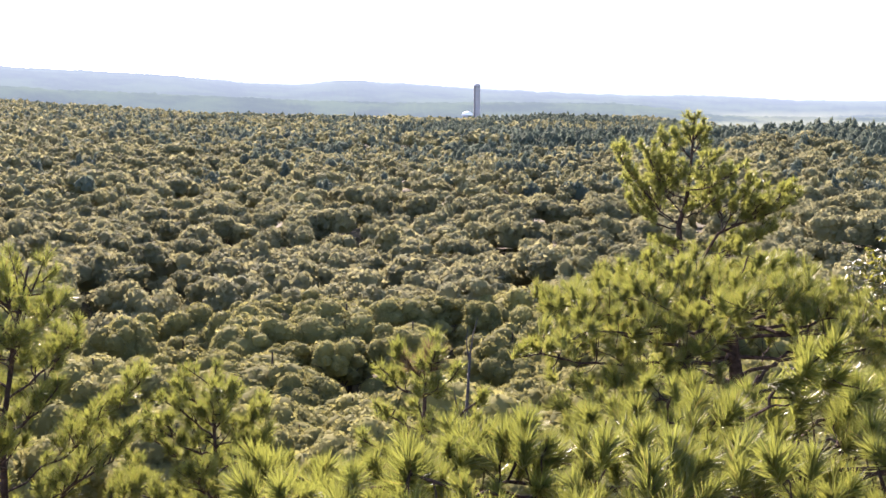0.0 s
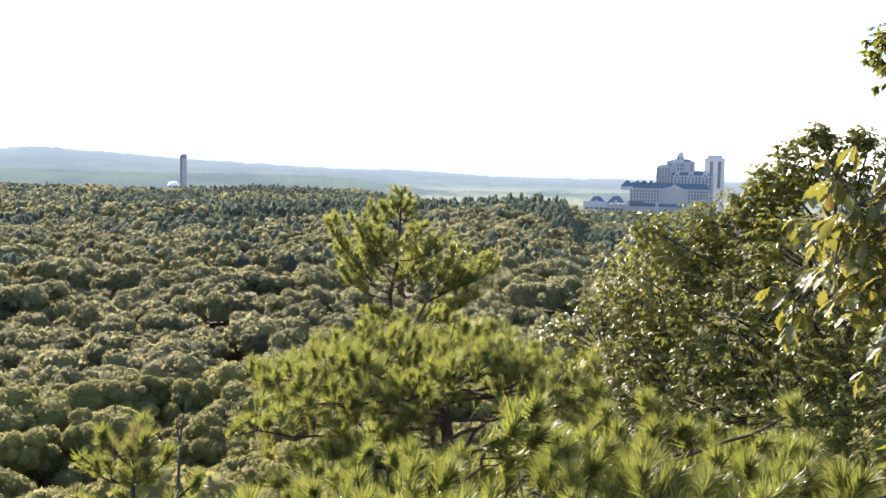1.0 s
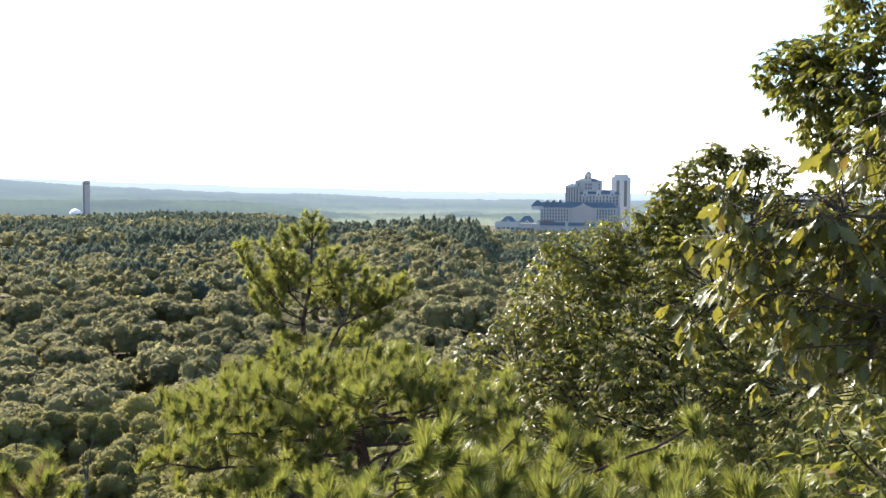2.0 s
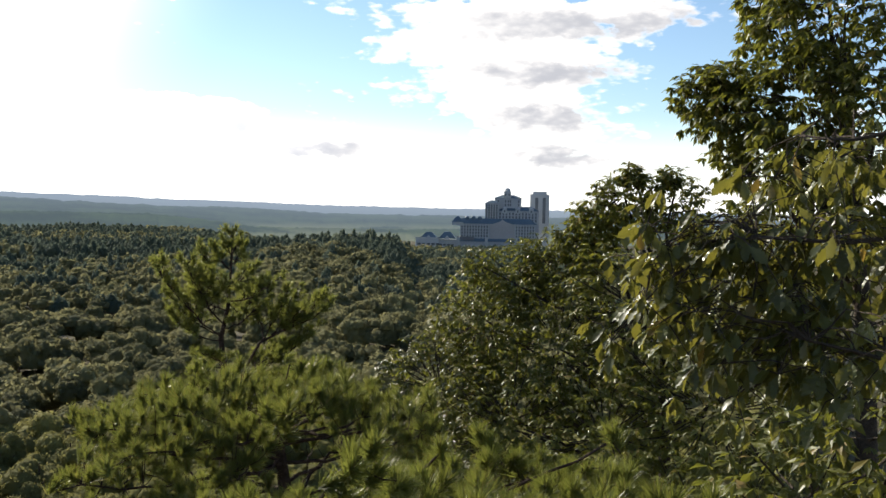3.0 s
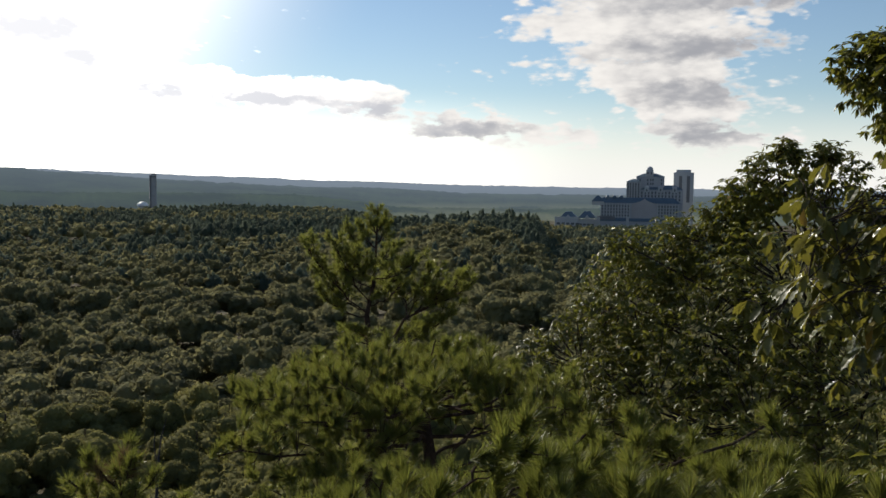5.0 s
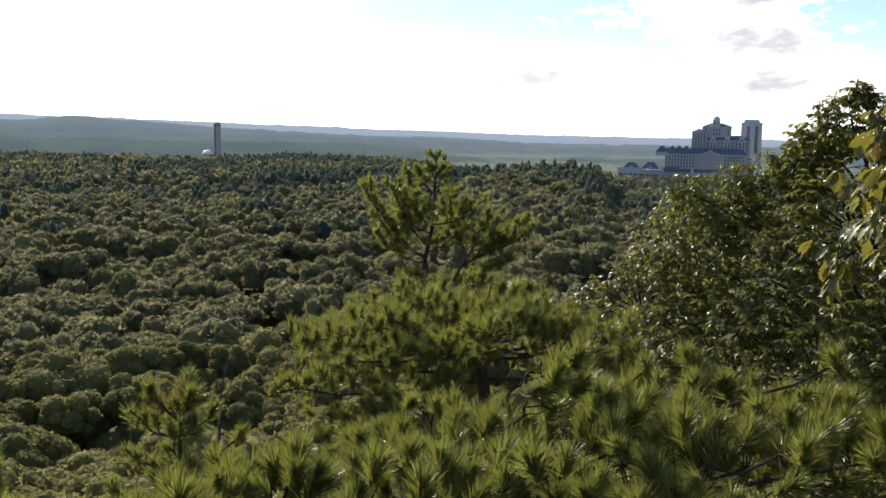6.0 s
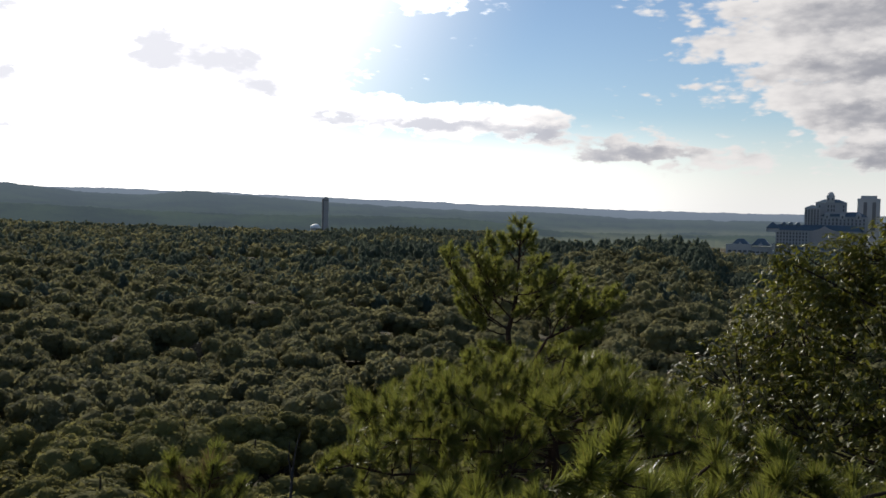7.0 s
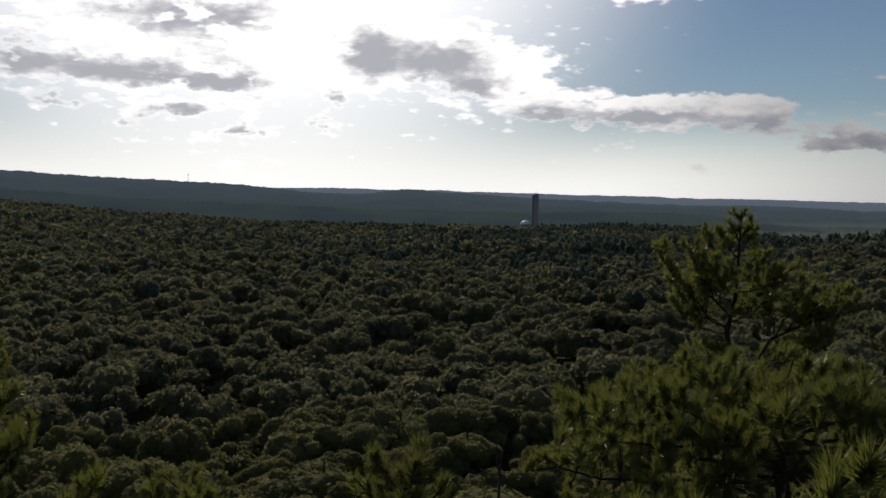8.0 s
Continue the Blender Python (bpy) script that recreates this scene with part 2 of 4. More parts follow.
# ---- mesh helpers ----
def mesh_of(name, verts, tris=None, quads=None, tint=None):
    """A mesh out of arrays of corners and faces; tint: one value a face."""
    verts = np.asarray(verts, dtype=np.float32).reshape(-1, 3)
    tris = np.zeros((0, 3), np.int32) if tris is None else np.asarray(tris, dtype=np.int32).reshape(-1, 3)
    quads = np.zeros((0, 4), np.int32) if quads is None else np.asarray(quads, dtype=np.int32).reshape(-1, 4)
    me = bpy.data.meshes.new(name)
    me.vertices.add(len(verts))
    me.vertices.foreach_set("co", verts.ravel())
    loops = np.concatenate([tris.ravel(), quads.ravel()])
    me.loops.add(len(loops))
    me.loops.foreach_set("vertex_index", loops)
    starts = np.concatenate([np.arange(len(tris)) * 3, len(tris) * 3 + np.arange(len(quads)) * 4]).astype(np.int32)
    me.polygons.add(len(starts))
    me.polygons.foreach_set("loop_start", starts)
    if tint is not None:
        me.attributes.new("tint", "FLOAT", "FACE").data.foreach_set("value", np.asarray(tint, dtype=np.float32))
    me.polygons.foreach_set("use_smooth", np.zeros(len(starts), dtype=bool))
    me.update(calc_edges=True)
    return me


def part(name, shape, material, parent=None, label=""):
    """Links a mesh (or a bmesh) as one object under its thing or part."""
    if isinstance(shape, bmesh.types.BMesh):
        me = bpy.data.meshes.new(name)
        shape.to_mesh(me)
        shape.free()
    else:
        me = shape
    if not me.materials:
        me.materials.append(material)
    ob = new(name, me)
    ob.parent = parent
    return tagged(ob, label)


def thing(name, place, label, category, group="", kind=""):
    ob = new(name)
    ob.location = place
    ob.empty_display_size = 0.2
    return tagged(ob, label, category, group, kind)


def smooth_shade(me):
    me.polygons.foreach_set("use_smooth", np.ones(len(me.polygons), dtype=bool))
    return me


class Heap:
    """Collects corners and faces of many small pieces into one mesh."""

    def __init__(self):
        self.v, self.t, self.q, self.n = [], [], [], 0

    def add(self, verts, tris=None, quads=None):
        verts = np.asarray(verts, dtype=float).reshape(-1, 3)
        self.v.append(verts)
        if tris is not None:
            self.t.append(np.asarray(tris, dtype=int).reshape(-1, 3) + self.n)
        if quads is not None:
            self.q.append(np.asarray(quads, dtype=int).reshape(-1, 4) + self.n)
        self.n += len(verts)

    def mesh(self, name):
        return mesh_of(name, np.concatenate(self.v), np.concatenate(self.t) if self.t else None, np.concatenate(self.q) if self.q else None)


def tube(heap, points, radii, sides=6):
    """A tapered round limb along a line of points."""
    points, radii = np.asarray(points, dtype=float), np.asarray(radii, dtype=float)
    way = np.gradient(points, axis=0)
    way /= np.linalg.norm(way, axis=1)[:, None] + 1e-9
    ref = np.array([0.31, 0.92, 0.2]) if abs(way[0][2]) > 0.8 else np.array([0.1, 0.2, 0.97])
    a = np.cross(way, ref)
    a /= np.linalg.norm(a, axis=1)[:, None] + 1e-9
    b = np.cross(way, a)
    ang = np.arange(sides) * 2 * np.pi / sides
    ring = a[:, None] * np.cos(ang)[None, :, None] + b[:, None] * np.sin(ang)[None, :, None]
    verts = (points[:, None] + ring * radii[:, None, None]).reshape(-1, 3)
    quads = []
    for i in range(len(points) - 1):
        for k in range(sides):
            j = (k + 1) % sides
            quads.append((i * sides + k, i * sides + j, (i + 1) * sides + j, (i + 1) * sides + k))
    last = (len(points) - 1) * sides
    tris = [(last, last + k, last + k + 1) for k in range(1, sides - 1)]
    heap.add(verts, tris, quads)


def box(heap, x0, x1, y0, y1, z0, z1):
    v = [(x, y, z) for x in (x0, x1) for y in (y0, y1) for z in (z0, z1)]
    heap.add(v, None, [(0, 1, 3, 2), (4, 6, 7, 5), (0, 4, 5, 1), (2, 3, 7, 6), (0, 2, 6, 4), (1, 5, 7, 3)])


def bend(a, b, sag, n, rng, wobble=0.0):
    """A curved line from a to b; sag lifts (or drops) its middle."""
    a, b = np.asarray(a, dtype=float), np.asarray(b, dtype=float)
    s = np.linspace(0, 1, n)[:, None]
    p = a + (b - a) * s
    p[:, 2] += (np.sin(s[:, 0] * np.pi) * sag)
    p[1:-1] += rng.normal(0, wobble, (n - 2, 3))
    return p


def turn_to(way, rng):
    """A turn that brings +Z onto way, with a chance spin."""
    q = Vector(way).to_track_quat("Z", "Y")
    return q.to_matrix().to_4x4() @ Matrix.Rotation(rng.uniform(0, 6.283), 4, "Z")


# ---- ground ----
EDGE_AZ = [-32, -29, -23, -15, -6.5, 2, 7, 13, 15.5, 17, 19, 21, 25.4, 26.6, 34, 45]
EDGE_EL = [0.2, 0.1, -0.5, -1.0, -1.16, -1.25, -1.1, -1.35, -1.7, -1.8, -1.76, -1.56, -1.56, -2.35, -2.25, -2.2]
EDGE_R = [1400, 1400, 1400, 1400, 1420, 1420, 1400, 1300, 950, 780, 730, 720, 720, 1120, 1120, 1120]
TREE = 13.0


def waves(x, y):
    return (np.sin(x * 0.021 + 1.3) * np.cos(y * 0.017 + 0.4) * 1.6 + np.sin(x * 0.053 - y * 0.031) * 0.9 + np.cos(x * 0.011 + y * 0.043) * 1.2)


def ground_z(x, y):
    x, y = np.asarray(x, dtype=float), np.asarray(y, dtype=float)
    r, az = np.hypot(x, y), np.degrees(np.arctan2(x, y))
    slope = np.interp(r, [0, 1, 3, 6, 11, 20, 35, 60, 90, 130], [53.4, 53.3, 52.3, 50.3, 47, 41, 33, 20, 10.5, 9])
    top = np.interp(r, [0, 40, 120, 300], [53.4, 52.0, 40.0, 9.0])
    back = np.clip((np.abs(az) - 65) / 50, 0, 1)
    back = back * back * (3 - 2 * back)
    near = slope * (1 - back) + top * back
    redge = np.interp(az, EDGE_AZ, EDGE_R)
    zedge = 55 + redge * np.tan(np.radians(np.interp(az, EDGE_AZ, EDGE_EL))) - TREE
    s = np.clip((r - 130) / (redge - 130), 0, 1)
    mid = 9 + (zedge - 9) * s ** 1.25 + waves(x, y) * np.clip((r - 60) / 80, 0, 1) * (1 - s * 0.7)
    f = np.clip((r - 90) / 60, 0, 1)
    z = near * (1 - f) + mid * f
    d = np.clip((r - redge) / 250, 0, 1)
    d = d * d * (3 - 2 * d)
    return z * (1 - d) + (-12.0) * d


def polar_sheet(name, radii, azimuths, height, closed):
    a, r = np.meshgrid(np.radians(azimuths), radii)
    x, y = r * np.sin(a), r * np.cos(a)
    v = np.stack([x, y, height(x, y)], axis=-1).reshape(-1, 3)
    na, nr = len(azimuths), len(radii)
    i, k = np.meshgrid(np.arange(nr - 1), np.arange(na if closed else na - 1), indexing="ij")
    k2 = (k + 1) % na
    q = np.stack([i * na + k, (i + 1) * na + k, (i + 1) * na + k2, i * na + k2], axis=-1).reshape(-1, 4)[:, ::-1]
    return smooth_shade(mesh_of(name, v, None, q))


ground = part("ground", polar_sheet("ground", np.concatenate([[0.001], np.geomspace(0.6, 4950, 120)]), np.arange(0, 360, 2.0), ground_z, True), SOIL)
tagged(ground, "wooded ground falling away from a hilltop into a broad valley", "ground", "", "structure")

SKY_AZ = [-40, -30, -16, -10, -7, -1.2, 4, 10.8, 14, 21, 28, 38, 60]
SKY_EL = [0.9, 0.9, 0.8, 0.83, 0.76, 0.63, 0.48, 0.33, 0.27, 0.08, 0.04, -0.02, 0.0]
MID_AZ = [-40, -30, -22, -16, -12, -9, -7.2, -6, -3, 2, 8, 12, 14.6, 17.4, 21, 26, 38, 60]
MID_EL = [1.8, 1.7, 1.28, 1.0, 0.55, 0.42, 0.55, 0.78, 0.58, 0.25, 0.0, -0.2, -0.14, -0.2, -0.42, -0.45, -0.4, -0.4]
LOW_AZ = [-40, -29, -22, -14, -8, -2, 4, 10.5, 14, 17, 26, 38, 60]
LOW_EL = [0.7, 0.6, 0.1, -0.2, -0.5, -0.62, -0.58, -0.62, -0.95, -1.35, -1.35, -1.2, -1.2]


def hills_z(x, y):
    r, az = np.clip(np.hypot(x, y), 1620, 4900), np.degrees(np.arctan2(x, y))

    def crest(azs, els, dist):
        return 55 + dist * np.tan(np.radians(np.interp(az, azs, els)))

    low, mid, high = crest(LOW_AZ, LOW_EL, 2150), crest(MID_AZ, MID_EL, 3100), crest(SKY_AZ, SKY_EL, 4600)
    floor_z = np.full_like(r, -14.0)
    z = np.zeros_like(r)
    stops = [(1620, floor_z - 20), (1800, floor_z), (2150, low), (2450, np.minimum(low, mid) - 12), (3100, mid), (3600, np.minimum(mid, high) - 25), (4600, high), (4900, high - 30)]
    for (r0, z0), (r1, z1) in zip(stops[:-1], stops[1:]):
        s = np.clip((r - r0) / (r1 - r0), 0, 1)
        s = s * s * (3 - 2 * s)
        inside = (r >= r0) & (r <= r1 + 1e-6)
        z = np.where(inside, z0 * (1 - s) + z1 * s, z)
    rng = np.random.default_rng(5)
    knots = np.arange(-40, 61, 0.9)
    roll = np.interp(az, knots, rng.normal(0, 2.2, len(knots))) * np.sin(r * 0.002 + az * 0.2)
    return z + roll * np.clip((r - 1800) / 1500, 0.2, 1.0) + rng.normal(0, 1.1, r.shape)


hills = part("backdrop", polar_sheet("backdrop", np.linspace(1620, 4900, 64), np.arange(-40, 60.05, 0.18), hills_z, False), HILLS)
tagged(hills, "hazy blue wooded hills along the horizon", "hills", "", "structure")


# ---- woodland ----
def ico(level):
    bm = bmesh.new()
    bmesh.ops.create_icosphere(bm, subdivisions=level, radius=1.0)
    v = np.array([p.co[:] for p in bm.verts])
    f = np.array([[p.index for p in q.verts] for q in bm.faces])
    bm.free()
    return v, f


ICO1, ICO2 = ico(1), ico(2)


def crown_parts(rng, lobes, leaves, size, ball, jitter=0.4):
    """One broadleaf crown about one unit in radius: a heap of rounded leafy lobes, thatched with small leaf clumps."""
    c = [(0, 0, -0.08, 0.66)]
    for k in range(lobes):
        a, up = k * 2.399 + rng.uniform(-0.5, 0.5), rng.uniform(-0.25, 0.95)
        d = math.sqrt(max(0.03, 1 - up * up)) * rng.uniform(0.52, 0.76)
        c.append((d * math.cos(a), d * math.sin(a), up * rng.uniform(0.50, 0.70), rng.choice([0.20, 0.26, 0.32, 0.40]) * rng.uniform(0.85, 1.1)))
    c = np.array(c)
    iv, it = ball
    it = it[iv[it].mean(1)[:, 2] > -0.45]
    hearts = (c[:, None, :3] + iv[None] * c[:, None, 3:] * rng.uniform(0.86, 1.0, (len(c), len(iv), 1))).reshape(-1, 3)
    faces = (it[None] + (np.arange(len(c)) * len(iv))[:, None, None]).reshape(-1, 3)
    own = rng.choice(len(c), leaves * 3, p=c[:, 3] ** 2 / (c[:, 3] ** 2).sum())
    d = rng.normal(0, 1, (leaves * 3, 3))
    d[:, 2] = np.abs(d[:, 2] + 0.3) - 0.3
    d /= np.linalg.norm(d, axis=1)[:, None]
    at = c[own, :3] + d * (c[own, 3] * rng.uniform(0.93, 1.06, leaves * 3))[:, None]
    # leaves buried inside another lobe are left out
    inside = (((at[:, None] - c[None, :, :3]) ** 2).sum(2) < (c[None, :, 3] * 0.92) ** 2).any(1)
    keep = np.nonzero(~inside)[0][:leaves]
    at, d, m = at[keep], d[keep], len(keep)
    nrm = d + rng.normal(0, jitter, (m, 3))
    nrm /= np.linalg.norm(nrm, axis=1)[:, None]
    a = np.cross(nrm, rng.normal(0, 1, (m, 3)))
    a /= np.linalg.norm(a, axis=1)[:, None]
    b = np.cross(nrm, a)
    s = size * rng.uniform(0.6, 1.4, (m, 1))
    corners = np.stack([at + a * s, at - a * s * 0.6 + b * s * 0.8, at - a * s * 0.5 - b * s * 0.9], axis=1).reshape(-1, 3)
    return np.concatenate([hearts, corners]), np.concatenate([faces, np.arange(m * 3).reshape(-1, 3) + len(hearts)])


def conifer_parts(rng, lobes, leaves, size, ball):
    """A pine crown of the valley wood: lobed like the others, but drawn up to a ragged point."""
    v, t = crown_parts(rng, lobes, leaves, size, ball)
    up = np.clip((v[:, 2] + 0.7) / 1.7, 0, 1.2)
    v[:, :2] *= (1.10 - 0.55 * up ** 1.3)[:, None]
    v[:, 2] += 0.12 * np.clip(up - 0.7, 0, 1) * 2
    return v, t


def spots(r0, r1, az0, az1, step, rng):
    """Jittered places for trees over a sector of the ground."""
    n = int(r1 / step) + 2
    i, j = np.meshgrid(np.arange(-n, n), np.arange(-n, n))
    x = (i + 0.5 * (j % 2)) * step + rng.uniform(-0.42, 0.42, i.shape) * step
    y = j * step * 0.87 + rng.uniform(-0.42, 0.42, i.shape) * step
    x, y = x.ravel(), y.ravel()
    r, az = np.hypot(x, y), np.degrees(np.arctan2(x, y))
    keep = (r > r0) & (r < r1) & (az > az0) & (az < az1) & (r < np.interp(az, EDGE_AZ, EDGE_R) + 60)
    return x[keep], y[keep]


def pine_share(x, y):
    r, az = np.hypot(x, y), np.degrees(np.arctan2(x, y))
    s = np.interp(az, [-30, -5, 5, 15, 30], [0.22, 0.45, 0.8, 0.9, 0.85]) * np.clip((r - 320) / 280, 0, 1)
    s = s * (0.35 + 0.85 * (np.sin(x * 0.019 + 2) * np.cos(y * 0.013) > -0.1))
    return s + 0.5 * ((r > 650) & (az > 14) & (az < 26))


def join_trees(name, shapes, x, y, wide, tall, z, rng, material, label):
    """Many far trees as one mesh."""
    verts, tris, tint, n = [], [], [], 0
    pick = rng.integers(0, len(shapes), len(x))
    for k, (sv, st) in enumerate(shapes):
        m = np.nonzero(pick == k)[0]
        if not len(m):
            continue
        a = rng.uniform(0, 6.283, len(m))
        c, s = np.cos(a)[:, None], np.sin(a)[:, None]
        long = rng.uniform(0.85, 1.35, len(m))[:, None]
        vx = (sv[None, :, 0] * long * c - sv[None, :, 1] * s) * wide[m][:, None] + x[m][:, None]
        vy = (sv[None, :, 0] * long * s + sv[None, :, 1] * c) * wide[m][:, None] + y[m][:, None]
        vz = sv[None, :, 2] * tall[m][:, None] + z[m][:, None]
        verts.append(np.stack([vx, vy, vz], axis=-1).reshape(-1, 3))
        tris.append((st[None] + (np.arange(len(m)) * len(sv))[:, None, None] + n).reshape(-1, 3))
        tint.append(np.repeat(rng.uniform(0, 1, len(m)), len(st)))
        n += len(m) * len(sv)
    ob = part(name, smooth_shade(mesh_of(name, np.concatenate(verts), np.concatenate(tris), None, np.concatenate(tint))), material)
    return tagged(ob, label, "woods", "", "stuff")


def woodland():
    rng = np.random.default_rng(11)
    # nearest trees, each its own thing
    crowns = []
    for k in range(6):
        v, t = crown_parts(rng, 17, 1300, 0.044, ICO2, 0.5)
        crowns.append(smooth_shade(mesh_of("crown", v, t)))
    stem = Heap()
    tube(stem, bend((0, 0, 0), (0.1, 0.05, 1.0), 0, 6, rng, 0.01), [0.035, 0.028, 0.024, 0.02, 0.014, 0.006], 7)
    for k in range(5):
        a = k * 1.3
        tube(stem, bend((0.05, 0.02, 0.5 + k * 0.05), (0.26 * math.cos(a), 0.26 * math.sin(a), 0.78 + k * 0.03), 0.02, 4, rng), [0.012, 0.009, 0.006, 0.003], 5)
    stem = stem.mesh("trunk")
    x, y = spots(50, 190, -32, 52, 8.2, rng)
    order = np.argsort(np.hypot(x, y))[:260]
    reach = np.hypot(x, y)[order].max()
    for i in order:
        w = 3.6 + 3.6 * rng.uniform(0, 1) ** 1.6
        h = rng.uniform(7.5, 12.5) + 0.6 * w
        tree = thing("broadleaf_tree", (x[i], y[i], float(ground_z(x[i], y[i])) - 0.1), "green broadleaf tree with a full rounded crown", "tree", "trees in the valley wood")
        trunk = part("trunk", stem, OAKBARK, tree)
        trunk.scale = (h * 0.9, h * 0.9, h * 0.9)
        crown = part("crown", crowns[rng.integers(0, 6)], CROWN, tree)
        crown.location, crown.scale = (0, 0, h - w * 0.9), (w * rng.uniform(0.85, 1.25), w * rng.uniform(0.85, 1.15), w * rng.uniform(0.78, 1.08))
        crown.rotation_euler = (0, 0, rng.uniform(0, 6.28))
    # the wood beyond, coarser with distance
    rings = [("woods_near", reach, 350, 8.6, [crown_parts(rng, 12, 300, 0.082, ICO1, 0.45) for _ in range(7)]),
             ("woods_middle", 350, 700, 9.2, [crown_parts(rng, 8, 110, 0.125, ICO1, 0.42) for _ in range(7)]),
             ("woods_far", 700, 1480, 10.5, [crown_parts(rng, 3, 20, 0.22, ICO1, 0.35) for _ in range(7)])]
    pines = {r1: [conifer_parts(rng, lobes, leaves, size, ICO1) for _ in range(6)] for r1, lobes, leaves, size in ((350, 9, 200, 0.13), (700, 6, 70, 0.17), (1480, 3, 20, 0.25))}
    for name, r0, r1, step, shapes in rings:
        x, y = spots(r0, r1, -32, 50 if r1 < 900 else 40, step, rng)
        isp = rng.uniform(0, 1, len(x)) < pine_share(x, y)
        u, v = x[isp], y[isp]
        wide = rng.uniform(0.40, 0.60, len(u)) * step
        tall = wide * rng.uniform(1.05, 1.6, len(u))
        top = rng.uniform(TREE - 1.5, TREE + 2.5, len(u))
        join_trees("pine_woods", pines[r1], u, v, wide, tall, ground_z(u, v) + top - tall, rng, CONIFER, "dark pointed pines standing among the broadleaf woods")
        x, y = x[~isp], y[~isp]
        wide = (0.42 + 0.42 * rng.uniform(0, 1, len(x)) ** 1.6) * step
        tall = wide * rng.uniform(0.8, 1.15, len(x))
        top = rng.uniform(TREE - 4.0, TREE + 1.5, len(x)) + 0.7 * (wide - 0.6 * step)
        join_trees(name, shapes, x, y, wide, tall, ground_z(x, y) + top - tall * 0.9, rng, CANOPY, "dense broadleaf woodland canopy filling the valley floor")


woodland()


# ---- pines near the overlook ----
def tuft_mesh(rng, needles, length, width, shoot, open_to=1.05):
    """A dense brush of needles round the last stretch of a shoot, spreading like a cup."""
    h = Heap()
    for k in range(needles):
        a, low = rng.uniform(0, 6.283), rng.uniform(0, 1)
        lean = (0.12 + (open_to - 0.12) * rng.uniform(0, 1) ** 0.7) * (1.2 - 0.45 * low)
        out = np.array([math.cos(a), math.sin(a), 0])
        way = out * math.sin(lean) + np.array([0, 0, math.cos(lean)])
        side = np.cross(way, out + np.array([0, 0, 0.3]))
        side = side / (np.linalg.norm(side) + 1e-9) * width
        side = side * math.cos(a * 7) + np.cross(way, side) * math.sin(a * 7)
        p0 = np.array([0, 0, (low - 1.0) * shoot]) + out * 0.004
        tip = p0 + way * length * rng.uniform(0.7, 1.1) + out * length * rng.uniform(-0.05, 0.08)
        h.add([p0 - side * 0.6, p0 + side * 0.6, tip], [(0, 1, 2)])
    return h.mesh("needle_tuft")


TUFT_RNG = np.random.default_rng(21)
FINE = [tuft_mesh(TUFT_RNG, 250, 0.064, 0.0030, 0.06, 1.0) for _ in range(5)]
MIDDLE = [tuft_mesh(TUFT_RNG, 130, 0.080, 0.0044, 0.07, 0.95) for _ in range(5)]
FEATHER = [tuft_mesh(TUFT_RNG, 85, 0.060, 0.0030, 0.07, 1.0) for _ in range(5)]
BROWNED = [tuft_mesh(TUFT_RNG, 70, 0.062, 0.0034, 0.065) for _ in range(3)]
COARSE = [tuft_mesh(TUFT_RNG, 52, 0.060, 0.0060, 0.06, 1.2) for _ in range(5)]


def limb_with_tufts(tree, base, a, b, sag, r0, tufts, rng, twig, gap, rise, material=None, spread=1.0):
    """One bough from a to b (world places) with side twigs that turn up, a tuft at every tip. Returns the bough."""
    base = np.asarray(base, dtype=float)
    a, b = np.asarray(a, dtype=float), np.asarray(b, dtype=float)
    n = 8
    line = bend(a, b, sag, n, rng, 0.015 * np.linalg.norm(b - a))
    wood = Heap()
    tube(wood, line - base, np.linspace(r0, 0.005, n), 6)
    length = np.linalg.norm(np.diff(line, axis=0), axis=1).sum()
    spots_at, k = [], 0
    s = 0.28
    while s < 1.0:
        spots_at.append(s)
        s += gap / length * rng.uniform(0.7, 1.3)
    tips = [(line[-1], line[-1] - line[-2])]
    for s in spots_at:
        k += 1
        i = min(n - 2, int(s * (n - 1)))
        p = line[i] + (line[i + 1] - line[i]) * (s * (n - 1) - i)
        way = (line[i + 1] - line[i]) / np.linalg.norm(line[i + 1] - line[i])
        side = np.cross(way, [0, 0, 1.0])
        side /= np.linalg.norm(side) + 1e-9
        side *= (1 if k % 2 else -1)
        size = twig * rng.uniform(0.6, 1.2) * (1.15 - 0.55 * s)
        d = way * rng.uniform(0.3, 0.8) + side * rng.uniform(0.3, 1.0) * spread + np.array([0, 0, rise * rng.uniform(0.3, 1.2)])
        q = p + d / np.linalg.norm(d) * size
        twig_line = bend(p, q, -0.06 * size, 4, rng, 0.01)
        tube(wood, twig_line - base, [0.005, 0.004, 0.003, 0.0025], 4)
        tips.append((q, d))
        for _ in range(2 if size > 0.22 else 1):
            f = rng.uniform(0.35, 0.8)
            m = p + (q - p) * f
            d2 = d * 0.6 + rng.normal(0, 0.5, 3) + np.array([0, 0, 0.5])
            e = m + d2 / np.linalg.norm(d2) * size * rng.uniform(0.3, 0.5)
            tube(wood, np.array([m, e]) - base, [0.003, 0.002], 4)
            tips.append((e, d2))
    bough = part("branch", wood.mesh("branch"), BARK, tree)
    for q, d in tips:
        d = np.asarray(d) / (np.linalg.norm(d) + 1e-9) + np.array([0, 0, 0.3 + rise * 0.5]) + rng.normal(0, 0.22, 3)
        tuft = part("needle_tuft", tufts[rng.integers(0, len(tufts))], material or NEEDLE, bough)
        tuft.matrix_basis = Matrix.Translation(q - base) @ turn_to(d, rng) @ Matrix.Scale(rng.uniform(0.9, 1.25), 4)
    return bough


